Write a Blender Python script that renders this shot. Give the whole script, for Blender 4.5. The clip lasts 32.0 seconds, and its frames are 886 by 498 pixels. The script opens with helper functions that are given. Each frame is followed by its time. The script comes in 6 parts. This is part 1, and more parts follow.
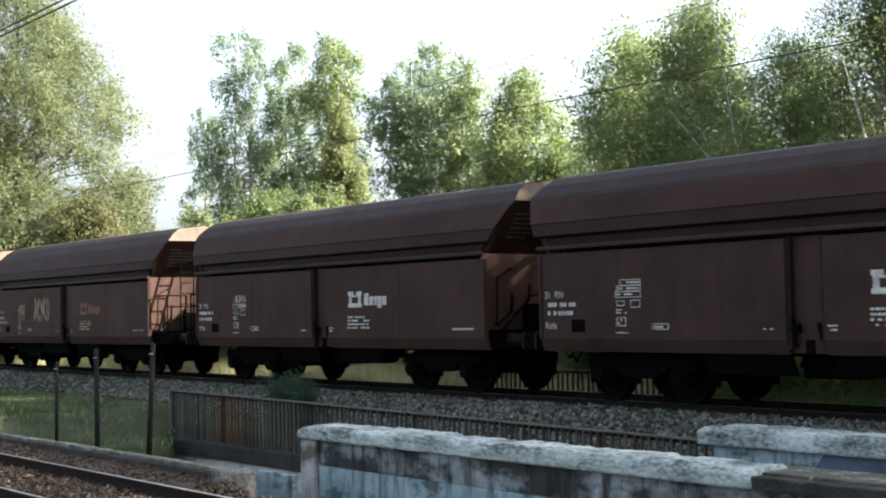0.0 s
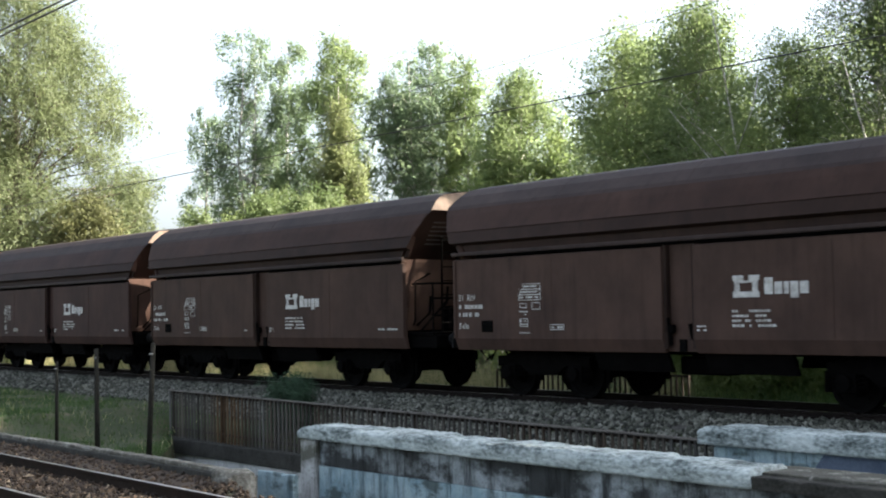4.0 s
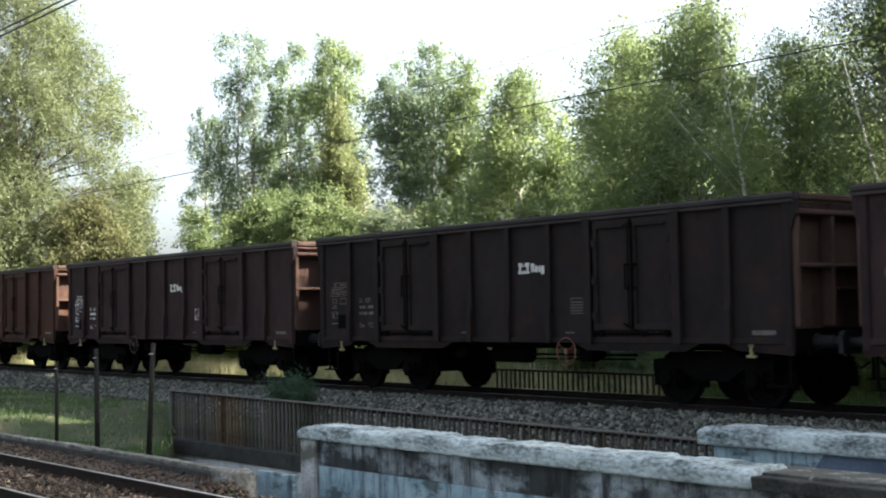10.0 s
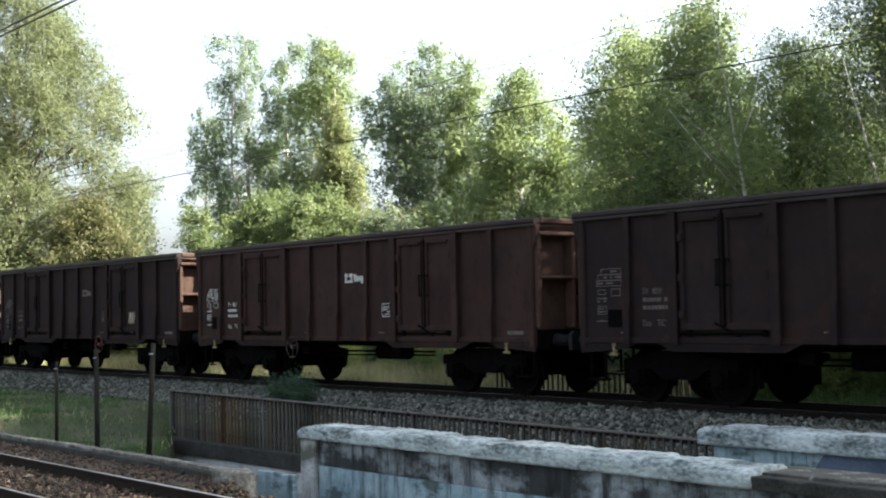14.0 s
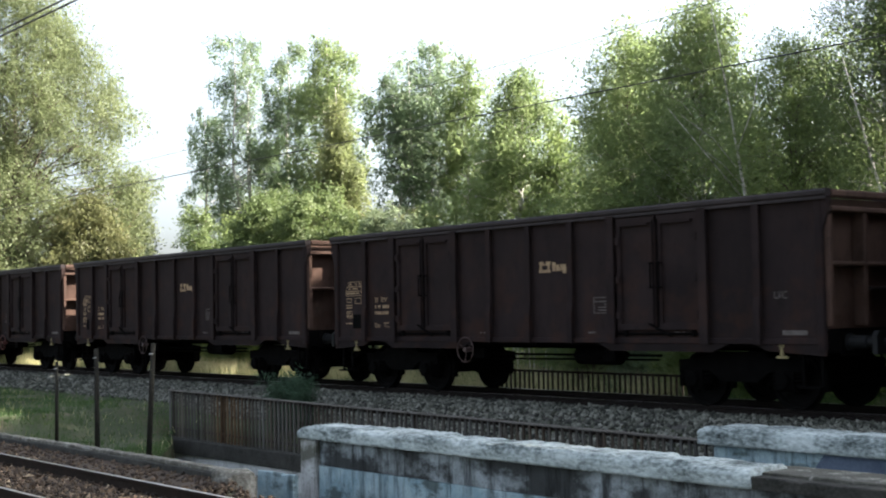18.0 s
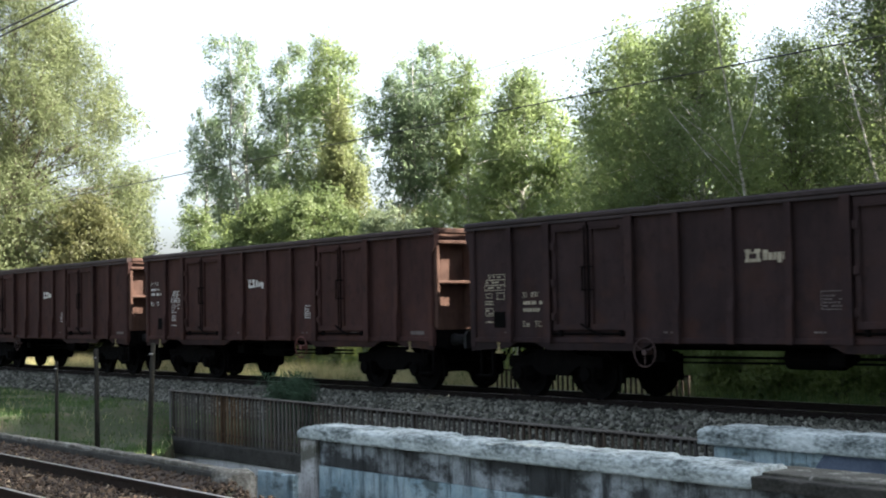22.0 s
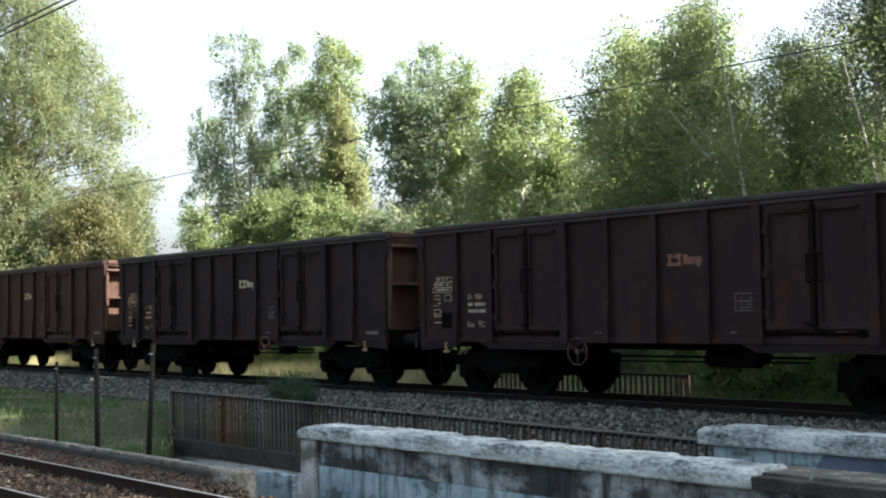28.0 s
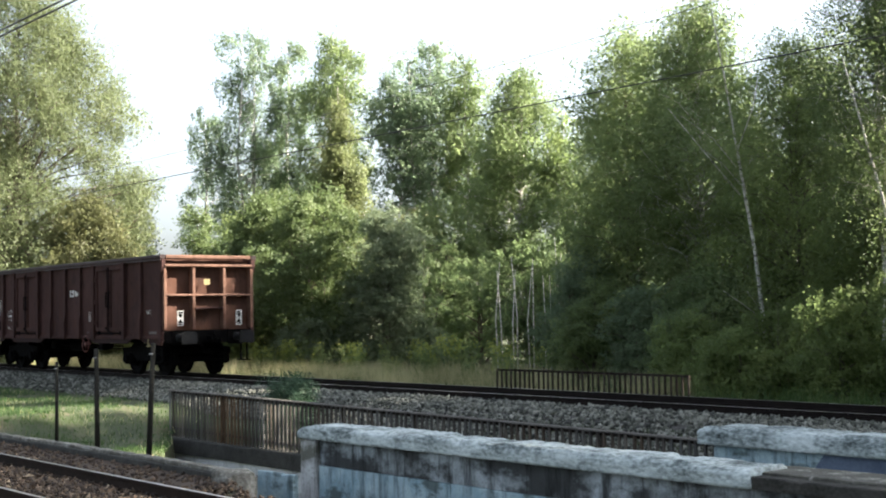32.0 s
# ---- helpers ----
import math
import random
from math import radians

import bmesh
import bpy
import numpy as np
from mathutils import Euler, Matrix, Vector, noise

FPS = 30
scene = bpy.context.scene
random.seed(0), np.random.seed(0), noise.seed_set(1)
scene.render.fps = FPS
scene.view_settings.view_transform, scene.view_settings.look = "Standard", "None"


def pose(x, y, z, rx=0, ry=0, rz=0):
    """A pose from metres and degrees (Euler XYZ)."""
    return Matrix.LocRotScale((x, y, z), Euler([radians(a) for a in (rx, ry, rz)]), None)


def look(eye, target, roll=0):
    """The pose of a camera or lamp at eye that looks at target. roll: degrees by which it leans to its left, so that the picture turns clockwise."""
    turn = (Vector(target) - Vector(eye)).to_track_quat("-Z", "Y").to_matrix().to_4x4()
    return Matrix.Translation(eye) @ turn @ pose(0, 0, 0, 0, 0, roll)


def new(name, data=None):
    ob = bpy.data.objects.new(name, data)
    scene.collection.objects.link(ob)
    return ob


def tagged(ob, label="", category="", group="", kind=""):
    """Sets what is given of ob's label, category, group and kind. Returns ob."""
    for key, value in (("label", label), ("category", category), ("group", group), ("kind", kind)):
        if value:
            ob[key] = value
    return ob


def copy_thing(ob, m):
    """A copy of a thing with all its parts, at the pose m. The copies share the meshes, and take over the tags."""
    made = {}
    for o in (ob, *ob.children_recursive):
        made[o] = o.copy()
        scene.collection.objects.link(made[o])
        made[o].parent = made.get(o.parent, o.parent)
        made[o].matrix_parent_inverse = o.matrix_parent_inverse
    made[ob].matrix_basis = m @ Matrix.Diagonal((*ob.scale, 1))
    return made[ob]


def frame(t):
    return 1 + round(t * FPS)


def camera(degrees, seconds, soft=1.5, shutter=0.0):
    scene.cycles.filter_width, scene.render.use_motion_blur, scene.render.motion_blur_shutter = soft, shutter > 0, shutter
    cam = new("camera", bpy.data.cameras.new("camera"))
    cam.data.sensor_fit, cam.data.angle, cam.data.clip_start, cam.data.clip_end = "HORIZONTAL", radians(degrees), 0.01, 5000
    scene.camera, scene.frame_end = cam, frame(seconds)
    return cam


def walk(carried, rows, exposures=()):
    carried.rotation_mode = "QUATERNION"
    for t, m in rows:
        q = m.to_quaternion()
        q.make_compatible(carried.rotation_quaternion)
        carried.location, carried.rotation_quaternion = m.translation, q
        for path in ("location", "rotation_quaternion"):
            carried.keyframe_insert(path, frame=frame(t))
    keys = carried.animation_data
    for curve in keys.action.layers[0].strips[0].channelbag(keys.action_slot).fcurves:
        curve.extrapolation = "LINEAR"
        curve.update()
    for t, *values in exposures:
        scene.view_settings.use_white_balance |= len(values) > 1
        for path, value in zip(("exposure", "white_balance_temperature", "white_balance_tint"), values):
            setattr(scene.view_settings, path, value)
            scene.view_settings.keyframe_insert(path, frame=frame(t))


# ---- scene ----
# The camera stands still beside the line.
cam = camera(36.327, 32.0, soft=2.0, shutter=0.08)
EYE = pose(0.0, -17.958, 1.585, 92.7397, 1.0340, 51.8236)
walk(cam, [(0.0, EYE), (32.0, EYE)], [(0.0, 3.1, 6000, 8), (32.0, 3.1, 6000, 8)])

# ---- light ----
SUN_DIR = Vector((0.42, 0.73, 0.52)).normalized()
world = bpy.data.worlds.new("sky")
scene.world = world
world.use_nodes = True
sky = world.node_tree.nodes.new("ShaderNodeTexSky")
sky.sky_type, sky.sun_disc = "NISHITA", False
sky.sun_elevation = math.asin(SUN_DIR.z)
sky.sun_rotation = math.atan2(SUN_DIR.x, SUN_DIR.y)
sky.air_density, sky.dust_density, sky.ozone_density = 1.0, 4.0, 1.0
haze = world.node_tree.nodes.new("ShaderNodeHueSaturation")
haze.inputs["Saturation"].default_value = 0.42
world.node_tree.links.new(sky.outputs[0], haze.inputs["Color"])
world.node_tree.links.new(haze.outputs[0], world.node_tree.nodes["Background"].inputs[0])
world.node_tree.nodes["Background"].inputs[1].default_value = 0.055
sun = new("sun", bpy.data.lights.new("sun", "SUN"))
sun.data.energy, sun.data.angle, sun.data.color = 5.0, radians(0.6), (1.0, 0.87, 0.70)
sun.matrix_world = look(SUN_DIR * 200, (0, 0, 0))


# ---- materials ----
def material(name, stops, scale=4.0, rough=0.8, metal=0.0, bump=0.0, bump_scale=None, stretch=(1, 1, 1), tint=False,
             island=0.0, fine=0.35, spec=0.3, piece=0.0):
    """A noise-driven surface: stops are (position, colour) of a ramp over a broad and a fine noise."""
    m = bpy.data.materials.new(name)
    m.use_nodes = True
    nt = m.node_tree
    N, Lk = nt.nodes, nt.links
    b = N["Principled BSDF"]
    b.inputs["Roughness"].default_value, b.inputs["Metallic"].default_value = rough, metal
    b.inputs["Specular IOR Level"].default_value = spec
    co = N.new("ShaderNodeTexCoord")
    mp = N.new("ShaderNodeMapping")
    mp.inputs["Scale"].default_value = stretch
    Lk.new(co.outputs["Object"], mp.inputs[0])
    n1, n2 = N.new("ShaderNodeTexNoise"), N.new("ShaderNodeTexNoise")
    n1.inputs["Scale"].default_value, n1.inputs["Detail"].default_value, n1.inputs["Roughness"].default_value = scale, 6, 0.62
    n2.inputs["Scale"].default_value, n2.inputs["Detail"].default_value = scale * 9, 3
    Lk.new(mp.outputs[0], n1.inputs[0]), Lk.new(mp.outputs[0], n2.inputs[0])
    mix = N.new("ShaderNodeMix")
    mix.inputs[0].default_value = fine
    Lk.new(n1.outputs["Fac"], mix.inputs[2]), Lk.new(n2.outputs["Fac"], mix.inputs[3])
    val = mix.outputs[0]
    if island:
        geo = N.new("ShaderNodeNewGeometry")
        mi = N.new("ShaderNodeMix")
        mi.inputs[0].default_value = island
        Lk.new(val, mi.inputs[2]), Lk.new(geo.outputs["Random Per Island"], mi.inputs[3])
        val = mi.outputs[0]
    if piece:
        info = N.new("ShaderNodeObjectInfo")
        mi = N.new("ShaderNodeMix")
        mi.inputs[0].default_value = piece
        Lk.new(val, mi.inputs[2]), Lk.new(info.outputs["Random"], mi.inputs[3])
        val = mi.outputs[0]
    ramp = N.new("ShaderNodeValToRGB")
    el = ramp.color_ramp.elements
    el[0].position, el[0].color = stops[0][0], (*stops[0][1], 1)
    el[1].position, el[1].color = stops[-1][0], (*stops[-1][1], 1)
    for pos, colour in stops[1:-1]:
        el.new(pos).color = (*colour, 1)
    Lk.new(val, ramp.inputs[0])
    out = ramp.outputs[0]
    if tint:
        info = N.new("ShaderNodeObjectInfo")
        mul = N.new("ShaderNodeMix")
        mul.data_type, mul.blend_type = "RGBA", "MULTIPLY"
        mul.inputs[0].default_value = 1
        Lk.new(out, mul.inputs[6]), Lk.new(info.outputs["Color"], mul.inputs[7])
        out = mul.outputs[2]
    Lk.new(out, b.inputs["Base Color"])
    if bump:
        bp = N.new("ShaderNodeBump")
        bp.inputs["Strength"].default_value, bp.inputs["Distance"].default_value = bump, 0.03
        nb = n2
        if bump_scale:
            nb = N.new("ShaderNodeTexNoise")
            nb.inputs["Scale"].default_value, nb.inputs["Detail"].default_value = bump_scale, 5
            Lk.new(mp.outputs[0], nb.inputs[0])
        Lk.new(nb.outputs["Fac"], bp.inputs["Height"]), Lk.new(bp.outputs[0], b.inputs["Normal"])
    return m


def leaf_material(name, dark, mid, light, glow=0.45):
    m = bpy.data.materials.new(name)
    m.use_nodes = True
    N, Lk = m.node_tree.nodes, m.node_tree.links
    b = N["Principled BSDF"]
    b.inputs["Roughness"].default_value, b.inputs["Specular IOR Level"].default_value = 0.55, 0.25
    geo = N.new("ShaderNodeNewGeometry")
    co = N.new("ShaderNodeTexCoord")
    n1 = N.new("ShaderNodeTexNoise")
    n1.inputs["Scale"].default_value, n1.inputs["Detail"].default_value = 0.55, 3
    Lk.new(co.outputs["Object"], n1.inputs[0])
    mi = N.new("ShaderNodeMix")
    mi.inputs[0].default_value = 0.22
    Lk.new(n1.outputs["Fac"], mi.inputs[2]), Lk.new(geo.outputs["Random Per Island"], mi.inputs[3])
    ramp = N.new("ShaderNodeValToRGB")
    el = ramp.color_ramp.elements
    el[0].position, el[0].color, el[1].position, el[1].color = 0.2, (*dark, 1), 0.8, (*light, 1)
    el.new(0.5).color = (*mid, 1)
    Lk.new(mi.outputs[0], ramp.inputs[0]), Lk.new(ramp.outputs[0], b.inputs["Base Color"])
    tr = N.new("ShaderNodeBsdfTranslucent")
    hs = N.new("ShaderNodeHueSaturation")
    hs.inputs["Hue"].default_value, hs.inputs["Saturation"].default_value, hs.inputs["Value"].default_value = 0.499, 0.92, 1.6
    Lk.new(ramp.outputs[0], hs.inputs["Color"]), Lk.new(hs.outputs[0], tr.inputs[0])
    ms = N.new("ShaderNodeMixShader")
    ms.inputs[0].default_value = glow
    Lk.new(b.outputs[0], ms.inputs[1]), Lk.new(tr.outputs[0], ms.inputs[2])
    Lk.new(ms.outputs[0], N["Material Output"].inputs[0])
    return m


def paint_material(name, wear, gloss):
    """Old wagon paint: the wagon's own tint, broad fading, soot that runs down in streaks, and rust that breaks through."""
    m = bpy.data.materials.new(name)
    m.use_nodes = True
    N, Lk = m.node_tree.nodes, m.node_tree.links
    b = N["Principled BSDF"]
    b.inputs["Specular IOR Level"].default_value = 0.06
    co, info = N.new("ShaderNodeTexCoord"), N.new("ShaderNodeObjectInfo")

    def field(scale, stretch, detail, lo, hi):
        mp, n, r = N.new("ShaderNodeMapping"), N.new("ShaderNodeTexNoise"), N.new("ShaderNodeMapRange")
        mp.inputs["Scale"].default_value = stretch
        off = N.new("ShaderNodeVectorMath")
        off.operation = "SCALE"
        off.inputs[0].default_value = (17.0, 9.0, 5.0)
        Lk.new(info.outputs["Random"], off.inputs["Scale"]), Lk.new(off.outputs[0], mp.inputs["Location"])
        n.inputs["Scale"].default_value, n.inputs["Detail"].default_value, n.inputs["Roughness"].default_value = scale, detail, 0.65
        r.inputs[1].default_value, r.inputs[2].default_value = lo, hi
        Lk.new(co.outputs["Object"], mp.inputs[0]), Lk.new(mp.outputs[0], n.inputs[0]), Lk.new(n.outputs["Fac"], r.inputs[0])
        return r.outputs[0]

    def mixed(kind, fac, a, bcol):
        x = N.new("ShaderNodeMix")
        x.data_type, x.blend_type = "RGBA", kind
        for sock, v in ((0, fac), (6, a), (7, bcol)):
            if isinstance(v, (float, tuple)):
                x.inputs[sock].default_value = v
            else:
                Lk.new(v, x.inputs[sock])
        return x.outputs[2]

    def times(v, k):
        x = N.new("ShaderNodeMath")
        x.operation = "MULTIPLY"
        for sock, q in ((0, v), (1, k)):
            if isinstance(q, float):
                x.inputs[sock].default_value = q
            else:
                Lk.new(q, x.inputs[sock])
        return x.outputs[0]

    fade = N.new("ShaderNodeValToRGB")
    fade.color_ramp.elements[0].color, fade.color_ramp.elements[1].color = (0.66, 0.65, 0.66, 1), (1.26, 1.18, 1.14, 1)
    Lk.new(field(0.8, (1, 1, 0.8), 6, 0.3, 0.7), fade.inputs[0])
    col = mixed("MULTIPLY", 1.0, fade.outputs[0], info.outputs["Color"])
    col = mixed("MIX", times(field(2.2, (2.4, 2.4, 0.22), 5, 0.50, 0.78), 0.42), col, (0.009, 0.0085, 0.0085, 1))
    col = mixed("MIX", times(field(2.3, (1, 1, 0.7), 9, 0.54, 0.68), wear * 0.75), col, (0.012, 0.0095, 0.009, 1))
    # small dark scrapes and grease spots
    col = mixed("MIX", times(field(5.5, (1, 1, 0.75), 6, 0.56, 0.66), wear * 0.6), col, (0.008, 0.007, 0.007, 1))
    # rust breaks through low on the sheets
    sep, low = N.new("ShaderNodeSeparateXYZ"), N.new("ShaderNodeMapRange")
    low.inputs[1].default_value, low.inputs[2].default_value, low.inputs[3].default_value, low.inputs[4].default_value = 1.3, 2.9, 1.0, 0.35
    Lk.new(co.outputs["Object"], sep.inputs[0]), Lk.new(sep.outputs["Z"], low.inputs[0])
    rust = times(times(times(field(1.7, (1, 1, 1.1), 9, 0.50, 0.64), wear * 1.5), low.outputs[0]), info.outputs["Alpha"])
    col = mixed("MIX", rust, col, (0.060, 0.026, 0.014, 1))
    Lk.new(col, b.inputs["Base Color"])
    rr = N.new("ShaderNodeMapRange")
    rr.inputs[3].default_value, rr.inputs[4].default_value = gloss, min(1.0, gloss + 0.3)
    Lk.new(rust, rr.inputs[0]), Lk.new(rr.outputs[0], b.inputs["Roughness"])
    bp = N.new("ShaderNodeBump")
    bp.inputs["Strength"].default_value, bp.inputs["Distance"].default_value = 0.3, 0.02
    Lk.new(field(1.6, (1, 1, 1), 4, 0.0, 1.0), bp.inputs["Height"]), Lk.new(bp.outputs[0], b.inputs["Normal"])
    return m


def wall_material(name, pale, paler, bare, lo, hi, drip, large=False):
    """Old limewash over concrete: broad flaked patches, dark runs of water from above, fine grit."""
    m = bpy.data.materials.new(name)
    m.use_nodes = True
    N, Lk = m.node_tree.nodes, m.node_tree.links
    b = N["Principled BSDF"]
    b.inputs["Roughness"].default_value, b.inputs["Specular IOR Level"].default_value = 0.92, 0.1
    co = N.new("ShaderNodeTexCoord")
    broad = 0.75 if large else 1.1

    def field(scale, stretch, detail, a, z):
        mp, n, r = N.new("ShaderNodeMapping"), N.new("ShaderNodeTexNoise"), N.new("ShaderNodeMapRange")
        mp.inputs["Scale"].default_value = stretch
        n.inputs["Scale"].default_value, n.inputs["Detail"].default_value, n.inputs["Roughness"].default_value = scale, detail, 0.65
        r.inputs[1].default_value, r.inputs[2].default_value = a, z
        Lk.new(co.outputs["Object"], mp.inputs[0]), Lk.new(mp.outputs[0], n.inputs[0]), Lk.new(n.outputs["Fac"], r.inputs[0])
        return r.outputs[0]

    def mixed(fac, a, c, kind="MIX"):
        x = N.new("ShaderNodeMix")
        x.data_type, x.blend_type = "RGBA", kind
        for sock, v in ((0, fac), (6, a), (7, c)):
            if isinstance(v, float):
                x.inputs[sock].default_value = v
            elif isinstance(v, tuple):
                x.inputs[sock].default_value = (*v, 1)
            else:
                Lk.new(v, x.inputs[sock])
        return x.outputs[2]

    def scaled(v, k):
        x = N.new("ShaderNodeMath")
        x.operation = "MULTIPLY"
        x.inputs[1].default_value = k
        Lk.new(v, x.inputs[0])
        return x.outputs[0]

    col = mixed(field(2.2, (1, 1, 1), 6, 0.35, 0.65), pale, paler)
    col = mixed(scaled(field(broad, (1.0, 1, 1.7), 7, lo, hi), 0.9), col, bare)
    col = mixed(scaled(field(2.6, (1.9, 1.9, 0.28), 6, 0.50, 0.66), drip), col, tuple(0.4 * v for v in bare))
    col = mixed(scaled(field(26.0, (1, 1, 1), 4, 0.52, 0.72), 0.45), col, bare)
    Lk.new(col, b.inputs["Base Color"])
    bp = N.new("ShaderNodeBump")
    bp.inputs["Strength"].default_value, bp.inputs["Distance"].default_value = 0.6, 0.02
    Lk.new(field(14.0, (1, 1, 1), 5, 0.0, 1.0), bp.inputs["Height"]), Lk.new(bp.outputs[0], b.inputs["Normal"])
    return m


M = {}
M["paint"] = paint_material("wagon_paint", 0.55, 0.85)
M["lid"] = paint_material("weathered_lid_paint", 0.14, 0.55)
M["hopper"] = paint_material("hopper_paint", 0.14, 0.6)
# iron and wheels: deep shade under the wagons is put into these blacks
M["iron"] = material("shade_black_iron", [(0.35, (0.001, 0.0009, 0.0009)), (0.7, (0.0045, 0.0041, 0.0039))], 5, 0.9, 0.0, 0.4, 30, spec=0.03)
M["wheel"] = material("shade_dark_wheel_steel", [(0.35, (0.0012, 0.0011, 0.0011)), (0.7, (0.005, 0.0045, 0.0042))], 6, 0.85, 0.0, spec=0.04)
M["buffer"] = material("worn_grey_steel", [(0.3, (0.004, 0.004, 0.0045)), (0.7, (0.015, 0.015, 0.0155))], 6, 0.6, 0.0, spec=0.15)
M["white"] = material("faded_white_paint", [(0.32, (0.16, 0.15, 0.14)), (0.5, (0.42, 0.41, 0.39)), (0.7, (0.62, 0.61, 0.59))], 9, 0.7)
M["ochre"] = material("faded_ochre_paint", [(0.3, (0.14, 0.085, 0.05)), (0.7, (0.36, 0.25, 0.14))], 9, 0.7)
M["cream"] = material("yellowed_white_paint", [(0.3, (0.12, 0.105, 0.075)), (0.65, (0.34, 0.30, 0.22))], 9, 0.75)
M["faint"] = material("worn_away_paint", [(0.3, (0.035, 0.028, 0.026)), (0.7, (0.13, 0.11, 0.10))], 12, 0.75)
M["orange"] = material("orange_paint", [(0.3, (0.07, 0.03, 0.02)), (0.7, (0.16, 0.07, 0.042))], 9, 0.7)
M["yellow"] = material("yellow_paint", [(0.3, (0.10, 0.08, 0.035)), (0.7, (0.24, 0.195, 0.085))], 9, 0.6)
M["dull_wheel"] = material("faded_red_paint", [(0.3, (0.025, 0.015, 0.014)), (0.7, (0.058, 0.034, 0.03))], 8, 0.7)
M["red_iron"] = material("red_oxide_iron", [(0.3, (0.06, 0.02, 0.016)), (0.7, (0.15, 0.052, 0.042))], 8, 0.6)
M["rail"] = material("rail_rust", [(0.3, (0.004, 0.0032, 0.003)), (0.7, (0.016, 0.012, 0.010))], 6, 0.8, 0.0, spec=0.08)
M["old_rail"] = material("old_rail_rust", [(0.3, (0.009, 0.0065, 0.005)), (0.7, (0.03, 0.02, 0.015))], 6, 0.85, 0.0, spec=0.08)
M["rail_top"] = material("rail_running_face", [(0.3, (0.30, 0.28, 0.27)), (0.7, (0.48, 0.46, 0.45))], 7, 0.32, 0.9, stretch=(0.2, 1, 1))
M["sleeper"] = material("old_sleeper", [(0.3, (0.045, 0.035, 0.03)), (0.7, (0.13, 0.10, 0.08))], 4, 0.9, bump=0.4)
M["stone"] = material("ballast_stone", [(0.2, (0.017, 0.0175, 0.0135)), (0.5, (0.068, 0.07, 0.054)), (0.8, (0.17, 0.168, 0.14)), (0.95, (0.36, 0.35, 0.31))], 6, 0.85, island=0.65)
M["bed"] = material("ballast_bed", [(0.3, (0.03, 0.027, 0.024)), (0.7, (0.10, 0.093, 0.083))], 12, 0.95, bump=0.8)
M["brown_stone"] = material("rusty_ballast", [(0.2, (0.014, 0.009, 0.0055)), (0.55, (0.042, 0.027, 0.016)), (0.9, (0.115, 0.08, 0.05))], 6, 0.85, island=0.65)
M["litter"] = material("dry_leaf", [(0.2, (0.035, 0.022, 0.013)), (0.55, (0.11, 0.07, 0.04)), (0.9, (0.34, 0.26, 0.17))], 6, 0.8, island=0.7)
M["coping"] = material("weathered_concrete", [(0.33, (0.035, 0.041, 0.040)), (0.42, (0.13, 0.15, 0.147)), (0.52, (0.31, 0.345, 0.335)), (0.66, (0.50, 0.54, 0.53))],
                       2.0, 0.95, bump=0.9, bump_scale=8, spec=0.1, stretch=(0.8, 1, 1.6), fine=0.36)
M["bluewall"] = wall_material("peeling_blue_wall", (0.195, 0.28, 0.315), (0.36, 0.435, 0.455), (0.07, 0.088, 0.085), 0.52, 0.60, 0.7)
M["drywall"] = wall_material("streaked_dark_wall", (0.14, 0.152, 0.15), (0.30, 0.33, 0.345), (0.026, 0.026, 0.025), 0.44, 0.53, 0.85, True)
M["whitewall"] = wall_material("whitewashed_wall", (0.50, 0.50, 0.48), (0.64, 0.65, 0.64), (0.12, 0.11, 0.09), 0.53, 0.68, 0.4)
M["pierwall"] = wall_material("stained_whitewashed_pier", (0.30, 0.29, 0.28), (0.46, 0.46, 0.45), (0.075, 0.075, 0.055), 0.45, 0.58, 0.8)
M["darkconc"] = material("dirty_concrete", [(0.3, (0.014, 0.014, 0.012)), (0.7, (0.065, 0.062, 0.055))], 3, 0.9, bump=0.6, bump_scale=14, spec=0.1)
M["bluefield"] = material("dull_blue_surface", [(0.3, (0.05, 0.065, 0.10)), (0.7, (0.11, 0.135, 0.18))], 2.5, 0.9)
M["kerbstone"] = material("pale_kerb_stone", [(0.32, (0.035, 0.033, 0.027)), (0.5, (0.12, 0.113, 0.095)), (0.7, (0.32, 0.31, 0.275))], 2.2, 0.95, bump=0.8, bump_scale=16, spec=0.1)
M["sand"] = material("patchy_old_mortar", [(0.35, (0.04, 0.039, 0.031)), (0.55, (0.075, 0.073, 0.06)), (0.62, (0.24, 0.235, 0.21))], 3, 0.95, bump=0.6)
M["fence"] = material("rusty_railing", [(0.3, (0.25, 0.22, 0.2)), (0.5, (0.62, 0.58, 0.55)), (0.75, (1.0, 1.0, 1.0))], 2.6, 0.9, 0.0, stretch=(1, 1, 0.5), piece=0.3, tint=True, spec=0.1)
M["post"] = material("weathered_post", [(0.3, (0.010, 0.0095, 0.008)), (0.7, (0.036, 0.033, 0.027))], 5, 0.9, bump=0.5, spec=0.1)
M["soil"] = material("meadow_soil", [(0.3, (0.022, 0.030, 0.013)), (0.5, (0.042, 0.05, 0.022)), (0.62, (0.075, 0.066, 0.036)), (0.8, (0.12, 0.10, 0.062))], 0.9, 0.95, bump=0.6, bump_scale=9)
M["bark"] = material("dark_bark", [(0.3, (0.04, 0.033, 0.026)), (0.7, (0.14, 0.115, 0.09))], 7, 0.95, bump=0.7, stretch=(1, 1, 0.3))
M["birch"] = material("birch_bark", [(0.40, (0.04, 0.036, 0.032)), (0.48, (0.36, 0.345, 0.32)), (0.7, (0.62, 0.60, 0.56))], 5, 0.8, stretch=(0.5, 0.5, 2.2))
